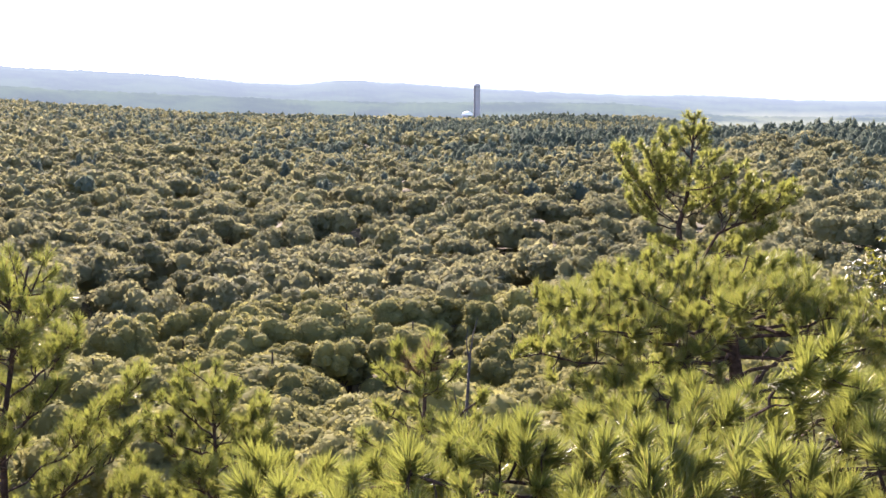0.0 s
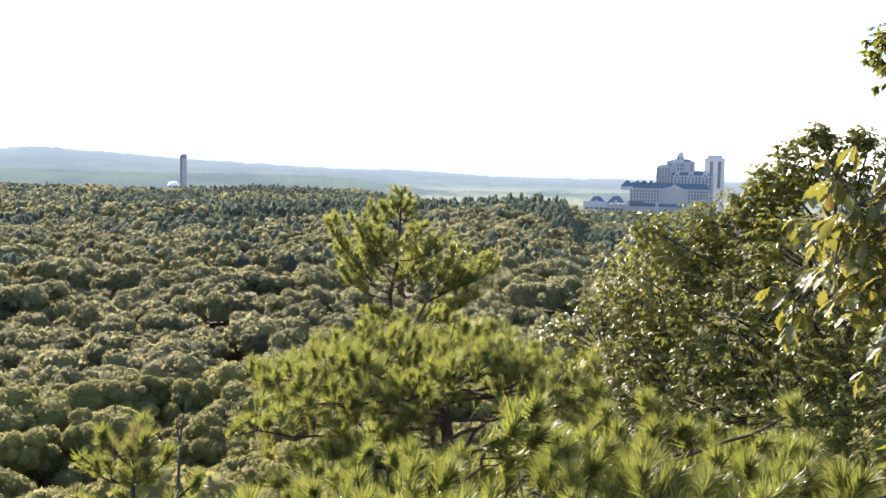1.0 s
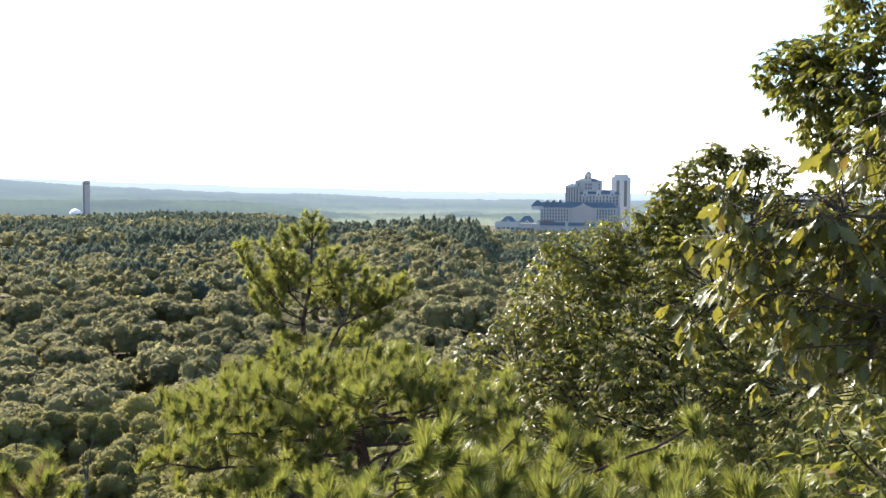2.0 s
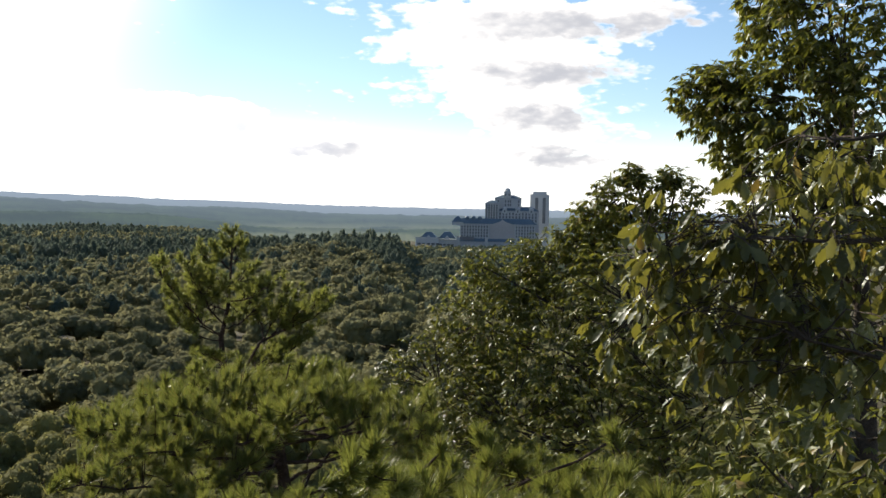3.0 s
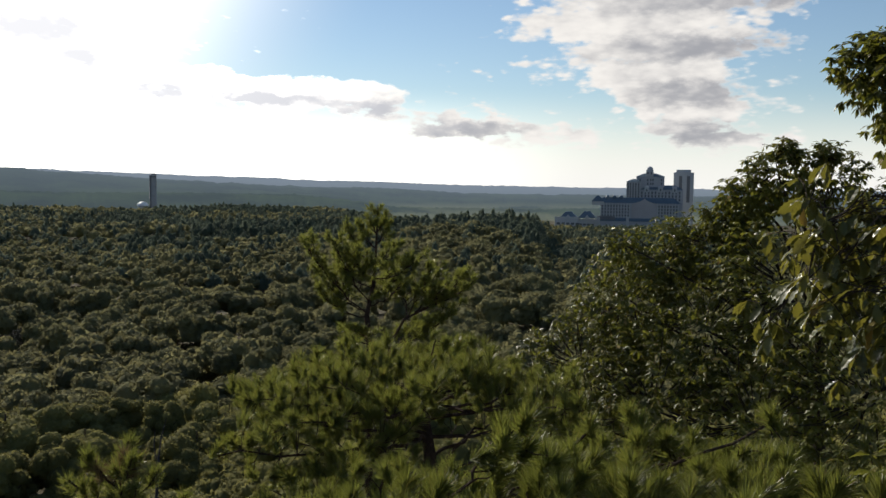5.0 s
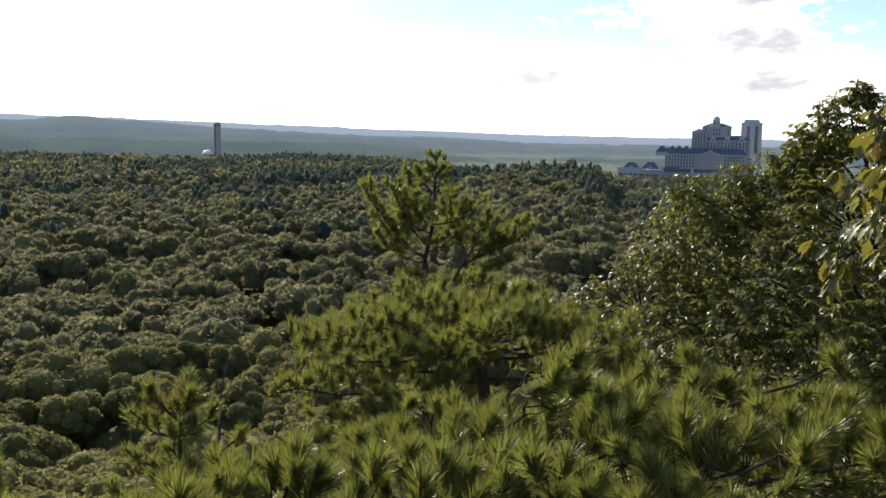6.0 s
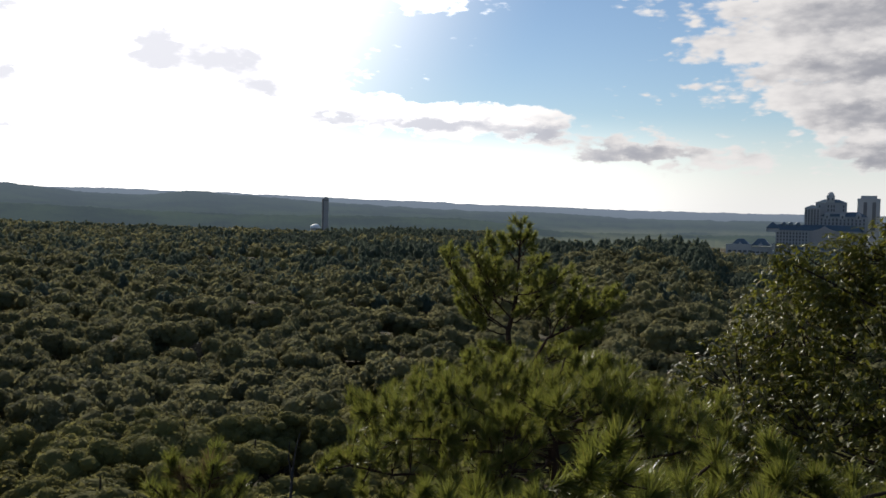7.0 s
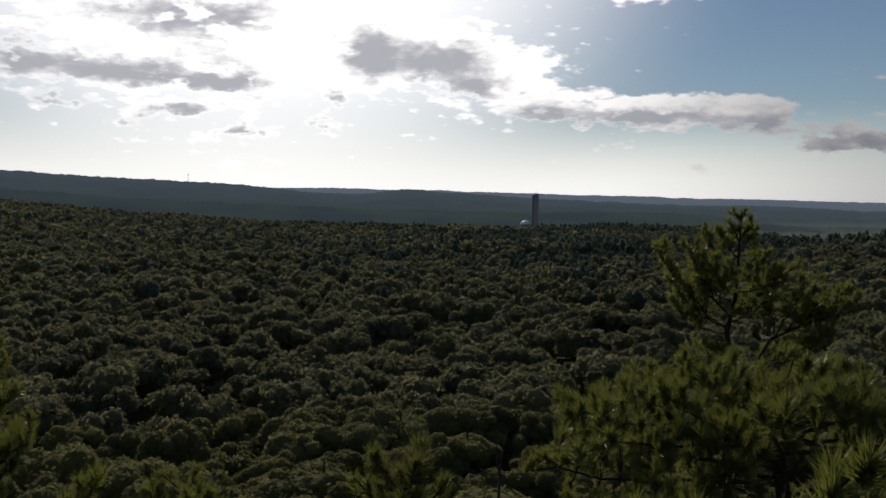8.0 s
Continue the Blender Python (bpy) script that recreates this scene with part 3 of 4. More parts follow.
def stem(tree, base, line, r0, r1, sides=9):
    h = Heap()
    line = np.asarray(line, dtype=float)
    fine = np.concatenate([np.linspace(line[i], line[i + 1], 4, endpoint=False) for i in range(len(line) - 1)] + [line[-1:]])
    tube(h, fine - np.asarray(base, dtype=float), np.linspace(r0, r1, len(fine)), sides)
    return part("trunk", smooth_shade(h.mesh("trunk")), BARK, tree)


def on_ground(x, y):
    return (x, y, float(ground_z(x, y)) - 0.05)


def tall_pine():
    """The tree whose ragged top stands up before the valley."""
    rng = np.random.default_rng(31)
    base = on_ground(3.05, 10.35)
    tree = thing("pine_tree", base, "ragged pitch pine with upswept limbs on the slope", "tree", "pines on the slope")
    stem(tree, base, [base, (2.98, 10.3, 50.5), (2.98, 10.23, 52.6), (2.97, 10.23, 53.32), (2.94, 10.24, 53.64), (3.01, 10.22, 53.98), (3.04, 10.21, 54.49), (3.05, 10.21, 54.88)], 0.058, 0.006)
    fork = [(3.0, 10.23, 52.75), (3.15, 10.2, 53.05), (3.22, 10.2, 53.32), (3.36, 10.18, 53.58), (3.55, 10.2, 53.66), (3.86, 10.2, 53.80), (4.08, 10.22, 54.06)]
    stem(tree, base, fork, 0.024, 0.005, 7)
    limbs = [((2.94, 10.24, 53.66), (2.24, 10.15, 54.46), -0.10), ((2.94, 10.24, 53.70), (2.46, 10.60, 54.10), -0.10), ((2.92, 10.24, 53.62), (2.42, 10.25, 53.90), -0.07),
             ((2.96, 10.23, 53.80), (2.50, 9.95, 54.50), -0.10), ((2.98, 10.23, 53.95), (2.62, 10.45, 54.30), -0.08), ((2.99, 10.22, 54.20), (2.71, 10.2, 54.64), -0.06),
             ((3.00, 10.22, 54.05), (2.66, 9.85, 54.36), -0.06), ((3.02, 10.21, 54.40), (2.86, 10.3, 54.66), -0.04), ((3.03, 10.21, 54.45), (3.20, 10.33, 54.66), -0.04),
             ((3.02, 10.21, 54.22), (3.32, 10.40, 54.42), -0.05), ((3.01, 10.22, 54.05), (3.38, 9.80, 54.28), -0.06), ((3.00, 10.22, 53.88), (3.50, 10.25, 54.25), -0.06),
             ((3.00, 10.22, 53.85), (3.36, 10.60, 54.10), -0.06), ((2.98, 10.22, 53.75), (3.25, 9.85, 54.02), -0.05), ((3.04, 10.21, 54.55), (2.96, 10.16, 54.72), -0.02), ((3.05, 10.21, 54.58), (3.12, 10.2, 54.74), -0.02), ((3.045, 10.21, 54.72), (3.05, 10.21, 54.81), 0.0),
             ((3.36, 10.18, 53.58), (3.62, 10.0, 54.16), -0.06), ((3.50, 10.2, 53.66), (3.82, 10.35, 54.10), -0.06), ((3.40, 10.2, 53.60), (3.46, 10.5, 54.00), -0.04), ((3.60, 10.2, 53.7), (3.72, 9.9, 53.98), -0.04),
             ((3.2, 10.2, 53.26), (3.90, 10.05, 53.66), -0.08), ((3.2, 10.2, 53.24), (3.66, 10.5, 53.52), -0.06), ((3.3, 10.2, 53.35), (3.75, 9.9, 53.60), -0.05), ((3.75, 10.2, 53.76), (4.10, 10.0, 53.98), -0.04),
             ((3.86, 10.2, 53.8), (4.13, 10.2, 54.12), -0.02), ((3.55, 10.2, 53.66), (3.95, 10.3, 53.86), -0.03), ((3.45, 10.2, 53.62), (3.80, 10.1, 53.92), -0.04),
             ((2.97, 10.23, 53.4), (2.74, 10.0, 53.52), -0.03), ((2.98, 10.23, 53.3), (2.8, 10.5, 53.40), -0.03), ((3.1, 10.2, 53.1), (3.5, 9.9, 53.25), -0.05)]
    for a, b, sag in limbs:
        limb_with_tufts(tree, base, a, b, sag, 0.009, COARSE, rng, min(0.30, 0.12 + 0.22 * math.dist(a, b)), 0.029, 0.5, BACKLITNEEDLE, 1.2)
    for k in range(12):
        ang, z = k * 2.4, 50.6 + 0.2 * k
        d = rng.uniform(0.9, 1.5)
        limb_with_tufts(tree, base, (2.98, 10.25, z), (2.98 + d * math.cos(ang), 10.25 + d * math.sin(ang), z + 0.45), -0.1, 0.02, COARSE, rng, 0.3, 0.16, 0.7)


def canopy_pine(base, trunk, radii, places, boughs, tufts, seed, label, drop, thick):
    """A pine whose shoots stand close together over a spreading crown. places: where the tufts stand."""
    rng = np.random.default_rng(seed)
    b = np.asarray(base, dtype=float)
    tree = thing("pine_tree", base, label, "tree", "pines on the slope")
    stem(tree, base, [base, *trunk], *radii)
    t = np.array([base, *trunk], dtype=float)
    chosen = [0]
    far = np.linalg.norm(places - places[0], axis=1)
    for _ in range(boughs - 1):
        chosen.append(int(far.argmax()))
        far = np.minimum(far, np.linalg.norm(places - places[chosen[-1]], axis=1))
    lines = []
    for k in chosen:
        tip = places[k] - np.array([0, 0, drop * 0.5])
        z = np.clip(tip[2] - drop * rng.uniform(0.8, 2.0), t[1][2], t[-1][2])
        root = np.array([np.interp(z, t[:, 2], t[:, 0]), np.interp(z, t[:, 2], t[:, 1]), z])
        lines.append(bend(root, tip, -0.02, 12, rng, 0.012))
    owner, spot = [], []
    for p in places:
        best = None
        for m, line in enumerate(lines):
            d = np.linalg.norm((line - (p - np.array([0, 0, drop * 0.7]))) * np.array([1, 1, 0.8]), axis=1)
            k = int(d.argmin())
            if best is None or d[k] < best[0]:
                best = (d[k], m, k)
        owner.append(best[1]), spot.append(best[2])
    owner, spot = np.array(owner), np.array(spot)
    for m, line in enumerate(lines):
        wood = Heap()
        tube(wood, line - b, np.linspace(thick, 0.004, 12), 6)
        mine = np.nonzero(owner == m)[0]
        for k in mine:
            p, q = line[spot[k]], places[k]
            tube(wood, bend(p, q, -0.12 * np.linalg.norm((q - p)[:2]), 4, rng, 0.006) - b, [0.0028, 0.0024, 0.002, 0.0016], 4)
        bough = part("branch", wood.mesh("branch"), BARK, tree)
        for k in mine:
            d = (places[k] - line[spot[k]])
            d = d / (np.linalg.norm(d) + 1e-9) * 0.6 + np.array([0, 0, 0.8]) + rng.normal(0, 0.38, 3)
            tuft = part("needle_tuft", tufts[rng.integers(0, len(tufts))], NEEDLE, bough)
            tuft.matrix_basis = Matrix.Translation(places[k] - b) @ turn_to(d, rng) @ Matrix.Scale(rng.uniform(0.75, 1.2), 4)
    return tree


def scattered(x0, x1, y0, y1, step, height, inside, rng, jitter=0.35):
    """Places about step apart over a patch, at the height given there."""
    made = []
    for i in range(int((x1 - x0) / step) + 1):
        for k in range(int((y1 - y0) / step) + 1):
            x = x0 + (i + 0.5 * (k % 2)) * step + rng.uniform(-jitter, jitter) * step
            y = y0 + k * step + rng.uniform(-jitter, jitter) * step
            if inside(x, y):
                made.append((x, y, height(x, y) + rng.normal(0, 0.5) * step))
    return np.array(made)


def spreading_pine():
    """The broad, flat-topped pine in the middle ground, with a lower skirt towards the ledge."""
    rng = np.random.default_rng(32)

    def crown(x, y):
        return 53.98 - 0.20 * ((x - 2.1) / 1.05) ** 2 - 0.12 * ((y - 5.9) / 0.8) ** 2 + 0.10 * math.sin(x * 6.5 + y * 2) * math.cos(y * 5.5)

    def skirt(x, y):
        return 53.62 - 0.22 * ((x - 1.9) / 1.0) ** 2 - 0.25 * (5.3 - y) + 0.05 * math.sin(x * 11 + 1)

    def rim(x):
        return 4.9 + 0.45 * math.exp(-((x - 2.3) / 0.32) ** 2)

    top = scattered(0.8, 3.3, 4.95, 6.9, 0.092, crown, lambda x, y: y > rim(x) and ((x - 2.05) / 1.2) ** 2 + ((y - 5.9) / 0.95) ** 2 < 1 + 0.25 * math.sin(x * 7 + y * 5) and math.sin(x * 8.3 + y * 3.1) * math.cos(y * 7.7 - x) > -0.5, rng, 0.45)
    mid = scattered(0.95, 3.15, 4.95, 6.5, 0.135, lambda x, y: crown(x, y) - 0.15, lambda x, y: y > rim(x) + 0.1 and ((x - 2.05) / 1.15) ** 2 + ((y - 5.8) / 0.9) ** 2 < 1, rng, 0.45)
    under = scattered(1.0, 3.1, 4.9, 6.3, 0.15, lambda x, y: crown(x, y) - 0.32, lambda x, y: ((x - 2.05) / 1.1) ** 2 + ((y - 5.7) / 0.8) ** 2 < 1 and (abs(x - 2.2) > 0.45 or y > 6.2), rng)
    behind = scattered(1.4, 3.1, 6.1, 6.9, 0.15, lambda x, y: 53.50 + 0.12 * math.sin(x * 5 + y * 9), lambda x, y: True, rng, 0.45)
    low = scattered(0.75, 3.2, 4.5, 5.3, 0.096, skirt, lambda x, y: abs(x - 2.25) > 0.38 and math.sin(x * 5.0 + 0.6) > -0.8, rng, 0.45)
    canopy_pine(on_ground(2.2, 5.7), [(2.22, 5.68, 51.8), (2.17, 5.67, 53.1), (2.12, 5.69, 53.5), (2.1, 5.72, 53.75)], (0.085, 0.02), np.concatenate([top, mid, under, behind, low]), 44, MIDDLE, 32,
                "broad flat-topped pitch pine with dense bright needles", 0.09, 0.014)


def near_pine():
    """Branch ends that fill the foot of the view, an arm's length below the eye."""
    rng = np.random.default_rng(33)

    def crown(x, y):
        return 54.19 + 0.07 * x + 0.05 * math.sin(x * 8) * math.cos(y * 9) - 0.10 * (y - 2.4) + 0.16 * math.exp(-((x - 1.22) / 0.13) ** 2 - ((y - 2.4) / 0.14) ** 2)

    def inside(x, y):
        return y < 2.60 + 0.30 * min(1.0, max(0.0, (x - 0.3) / 0.7)) and y > 1.98 + 0.25 * max(0.0, 0.5 - x) and math.sin(x * 9.1 + y * 3) * math.cos(y * 9 - x * 2) > -0.6

    top = scattered(-0.12, 2.0, 1.95, 3.0, 0.078, crown, inside, rng, 0.45)
    under = scattered(-0.05, 1.9, 2.0, 2.8, 0.12, lambda x, y: crown(x, y) - 0.08, inside, rng)
    canopy_pine(on_ground(0.95, 2.75), [(0.95, 2.72, 53.0), (0.93, 2.65, 53.6), (0.92, 2.6, 54.0)], (0.04, 0.012), np.concatenate([top, under]), 40, FINE, 33,
                "young pitch pine with long fresh needles below the ledge", 0.05, 0.0065)


def sapling():
    """A thin young pine with a browned top."""
    rng = np.random.default_rng(34)
    base = on_ground(0.28, 4.38)
    tree = thing("pine_sapling", base, "thin young pine with sparse twigs and a browned leader", "tree", "pines on the slope")
    stem(tree, base, [base, (0.27, 4.37, 52.6), (0.27, 4.37, 53.5), (0.28, 4.37, 53.85), (0.30, 4.37, 53.93)], 0.020, 0.003, 6)
    for z, d, arms in ((53.20, 0.36, 5), (53.42, 0.33, 5), (53.60, 0.27, 4), (53.76, 0.20, 4), (53.86, 0.12, 3)):
        for k in range(arms):
            a, far = k * 6.283 / arms + z * 9, d * rng.uniform(0.75, 1.15)
            limb_with_tufts(tree, base, (0.275, 4.37, z - 0.05), (0.275 + far * math.cos(a), 4.37 + far * math.sin(a), z + 0.10), -0.03, 0.004, FEATHER, rng, 0.10, 0.11, 0.8, NEEDLE, 0.9)
    for x, y, z in [(0.30, 4.37, 53.95), (0.18, 4.36, 53.90), (0.36, 4.38, 53.93)]:
        limb_with_tufts(tree, base, (0.28, 4.37, z - 0.12), (x, y, z), 0, 0.006, BROWNED, rng, 0.07, 0.11, 1.0, DRYNEEDLE, 0.6)


def feathery_pine(base, trunk, crown_r, z0, z1, seed, count, label):
    """A slender pine with a loose crown, its limbs shorter towards the tip."""
    rng = np.random.default_rng(seed)
    tree = thing("pine_tree", base, label, "tree", "pines on the slope")
    stem(tree, base, [base, *trunk], 0.021, 0.004, 8)
    t = np.array([base, *trunk])
    for k in range(count):
        f = (k + 0.5) / count
        z = z0 + (z1 - z0) * f
        x, y = np.interp(z, t[:, 2], t[:, 0]), np.interp(z, t[:, 2], t[:, 1])
        d = crown_r * (1.05 - f) ** 0.75 * rng.uniform(0.7, 1.15)
        ang = k * 2.4 + rng.uniform(-0.3, 0.3)
        limb_with_tufts(tree, base, (x, y, z), (x + d * math.cos(ang), y + d * math.sin(ang), z + d * 0.75), -0.08 * d, 0.006, FEATHER, rng, 0.20, 0.036, 0.9, BACKLITNEEDLE)


def dead_tree():
    """A bare dead stem that stands up from the slope."""
    base = on_ground(0.62, 9.8)
    b = np.asarray(base)
    tree = thing("dead_tree", base, "slim bare dead tree with a forked grey top", "tree")
    h = Heap()
    tube(h, np.array([base, (0.58, 9.8, 49.6), (0.60, 9.79, 51.2), (0.66, 9.79, 52.35)]) - b, [0.04, 0.03, 0.022, 0.013], 7)
    part("trunk", smooth_shade(h.mesh("trunk")), DEADWOOD, tree)
    for line in ([(0.66, 9.79, 52.32), (0.69, 9.78, 52.55), (0.74, 9.77, 52.74)], [(0.655, 9.79, 52.2), (0.62, 9.8, 52.45), (0.63, 9.8, 52.62)],
                 [(0.61, 9.79, 51.5), (0.52, 9.76, 51.75), (0.49, 9.75, 51.95)], [(0.60, 9.79, 51.0), (0.72, 9.74, 51.2), (0.78, 9.72, 51.4)]):
        h = Heap()
        tube(h, np.array(line) - b, [0.010, 0.007, 0.003], 5)
        part("branch", h.mesh("branch"), DEADWOOD, tree)


dead_tree()
tall_pine()
spreading_pine()
near_pine()
sapling()
feathery_pine(on_ground(-1.78, 4.5), [(-1.76, 4.5, 52.5), (-1.72, 4.48, 53.48), (-1.66, 4.51, 53.83), (-1.60, 4.54, 54.15), (-1.57, 4.56, 54.28)], 0.75, 52.7, 54.2, 35, 26, "slender young pine with soft needles coloured as if backlit")
feathery_pine(on_ground(-0.95, 5.42), [(-0.96, 5.41, 52.4), (-0.96, 5.41, 53.16), (-0.97, 5.41, 53.46)], 0.80, 51.9, 53.4, 36, 28, "small bushy pine among the slope trees")


# ---- oaks ----
def leaf_mesh(stations, wavy, rng):
    """An oak leaf one unit long: folded at the midrib, with a scalloped edge and a drooping tip."""
    v, q, t = [(0, 0, 0)], [], []
    curl = rng.uniform(0.10, 0.30)
    fold = rng.uniform(0.10, 0.28)
    for k in range(stations):
        f = (k + 1) / (stations + 1)
        w = 0.19 * math.sin(math.pi * f ** 1.25) ** 0.8 * (1.0 + (wavy if k % 2 else -wavy))
        drop = -curl * f * f
        for side in (-1, 0, 1):
            v.append((side * w, 0.12 + 0.88 * f, drop + abs(side) * w * fold + side * 0.02 * math.sin(k * 2.1)))
    v.append((0, 1.0, -curl))
    t += [(0, 2, 1), (0, 3, 2)]
    for k in range(stations - 1):
        a, b = 1 + k * 3, 4 + k * 3
        q += [(a, a + 1, b + 1, b), (a + 1, a + 2, b + 2, b + 1)]
    a, tip = 1 + (stations - 1) * 3, len(v) - 1
    t += [(a, a + 1, tip), (a + 1, a + 2, tip)]
    return np.array(v), np.array(t), np.array(q)


LEAF_RNG = np.random.default_rng(41)
SIMPLE = [leaf_mesh(1, 0.0, LEAF_RNG) for _ in range(4)]
LOBED = [leaf_mesh(9, 0.16, LEAF_RNG) for _ in range(4)]


def leaf_turns(way, count, droop, rng):
    """Turns for a whorl of leaves at a twig's end; +Y of a leaf points outwards and down."""
    way = np.asarray(way, dtype=float)
    way = way / (np.linalg.norm(way) + 1e-9)
    a0 = rng.uniform(0, 6.283)
    made = []
    for k in range(count):
        a = a0 + k * 6.283 / count + rng.uniform(-0.35, 0.35)
        out = np.array([math.cos(a), math.sin(a), 0.0])
        y = out * rng.uniform(0.5, 1.0) + way * rng.uniform(0.2, 0.7) + np.array([0, 0, -droop * rng.uniform(0.3, 1.3)])
        y /= np.linalg.norm(y)
        up = np.array([0, 0, 1.0]) + rng.normal(0, 0.35, 3)
        x = np.cross(y, up)
        x /= np.linalg.norm(x) + 1e-9
        made.append(np.stack([x, y, np.cross(x, y)], axis=1))
    return made


def oak(base, trunk, lobes, leaf, label, seed, per_whorl=7, droop=0.6):
    """An oak whose limbs end in masses of leaf whorls. lobes: centre, radius and number of whorls."""
    rng = np.random.default_rng(seed)
    tree = thing("oak_tree", base, label, "tree", "oaks beside the overlook")
    b = np.asarray(base, dtype=float)
    h = Heap()
    line = np.array([base, *trunk], dtype=float)
    fine = np.concatenate([np.linspace(line[i], line[i + 1], 4, endpoint=False) for i in range(len(line) - 1)] + [line[-1:]])
    tube(h, fine - b, np.linspace(0.16, 0.03, len(fine)), 10)
    part("trunk", smooth_shade(h.mesh("trunk")), OAKBARK, tree)
    for (cx, cy, cz), radius, whorls in lobes:
        c = np.array([cx, cy, cz])
        z = max(line[1][2], cz - 1.2)
        root = np.array([np.interp(z, line[:, 2], line[:, 0]), np.interp(z, line[:, 2], line[:, 1]), min(z, line[-1][2])])
        wood, green = Heap(), Heap()
        limb = bend(root, c, 0.1, 7, rng, 0.04)
        tube(wood, limb - b, np.linspace(0.024, 0.009, 7), 6)
        for k in range(int(whorls * 1.25)):
            d = rng.normal(0, 1, 3)
            d[2] = d[2] * 0.9 + 0.1
            d /= np.linalg.norm(d)
            p = c + d * radius * rng.uniform(0.35, 1.05) ** 0.6
            if k % 9 == 0:
                tube(wood, bend(c + d * radius * 0.3, p, -0.03, 3, rng, 0.02) - b, [0.007, 0.005, 0.003], 4)
            for m in leaf_turns(d, rng.integers(per_whorl - 2, per_whorl + 2), droop, rng):
                v, t, q = SIMPLE[rng.integers(0, 4)]
                green.add((v * leaf * rng.uniform(0.7, 1.15)) @ m.T + p - b, t, q)
        bough = part("branch", wood.mesh("branch"), OAKBARK, tree)
        tagged(part("leaves", green.mesh("leaves"), LEAF, bough), kind="stuff")
    return tree


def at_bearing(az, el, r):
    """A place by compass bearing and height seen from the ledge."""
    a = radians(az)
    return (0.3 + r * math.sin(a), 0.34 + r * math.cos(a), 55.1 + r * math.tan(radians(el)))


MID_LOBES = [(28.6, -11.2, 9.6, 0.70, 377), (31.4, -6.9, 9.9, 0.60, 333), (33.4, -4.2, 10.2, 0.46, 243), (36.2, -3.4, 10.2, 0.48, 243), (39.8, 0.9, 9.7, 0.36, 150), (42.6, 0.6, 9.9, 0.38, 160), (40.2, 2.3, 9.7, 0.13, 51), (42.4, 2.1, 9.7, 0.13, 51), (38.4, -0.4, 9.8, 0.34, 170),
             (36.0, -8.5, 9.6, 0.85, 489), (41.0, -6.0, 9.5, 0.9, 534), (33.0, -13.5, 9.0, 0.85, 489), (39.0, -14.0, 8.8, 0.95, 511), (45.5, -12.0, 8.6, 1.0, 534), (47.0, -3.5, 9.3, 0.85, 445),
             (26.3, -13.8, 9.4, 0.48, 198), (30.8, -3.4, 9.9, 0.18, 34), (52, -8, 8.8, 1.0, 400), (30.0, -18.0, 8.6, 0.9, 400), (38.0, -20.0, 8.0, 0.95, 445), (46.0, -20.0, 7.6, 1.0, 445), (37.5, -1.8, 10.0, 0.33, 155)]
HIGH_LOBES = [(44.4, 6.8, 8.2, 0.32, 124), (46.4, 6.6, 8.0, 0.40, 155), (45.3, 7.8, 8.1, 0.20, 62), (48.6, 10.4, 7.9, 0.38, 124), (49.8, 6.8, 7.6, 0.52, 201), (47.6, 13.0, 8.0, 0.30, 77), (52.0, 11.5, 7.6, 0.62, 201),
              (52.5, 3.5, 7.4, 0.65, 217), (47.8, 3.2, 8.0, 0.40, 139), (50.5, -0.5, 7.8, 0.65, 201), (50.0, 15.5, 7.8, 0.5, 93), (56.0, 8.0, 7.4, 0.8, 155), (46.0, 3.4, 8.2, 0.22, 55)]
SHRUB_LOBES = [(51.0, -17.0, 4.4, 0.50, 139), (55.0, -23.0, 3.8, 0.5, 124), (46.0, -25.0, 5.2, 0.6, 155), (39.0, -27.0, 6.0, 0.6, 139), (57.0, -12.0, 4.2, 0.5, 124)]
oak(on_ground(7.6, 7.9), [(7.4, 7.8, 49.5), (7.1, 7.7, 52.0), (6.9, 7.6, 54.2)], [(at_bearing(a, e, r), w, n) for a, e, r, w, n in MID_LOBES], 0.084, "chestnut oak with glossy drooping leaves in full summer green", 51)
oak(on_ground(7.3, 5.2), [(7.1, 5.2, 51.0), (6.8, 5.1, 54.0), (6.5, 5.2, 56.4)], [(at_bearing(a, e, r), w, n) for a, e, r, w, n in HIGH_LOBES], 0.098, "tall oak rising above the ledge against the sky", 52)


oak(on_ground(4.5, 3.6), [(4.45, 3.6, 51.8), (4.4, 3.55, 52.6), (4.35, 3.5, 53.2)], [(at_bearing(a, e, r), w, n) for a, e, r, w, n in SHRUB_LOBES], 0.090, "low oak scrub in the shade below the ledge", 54)


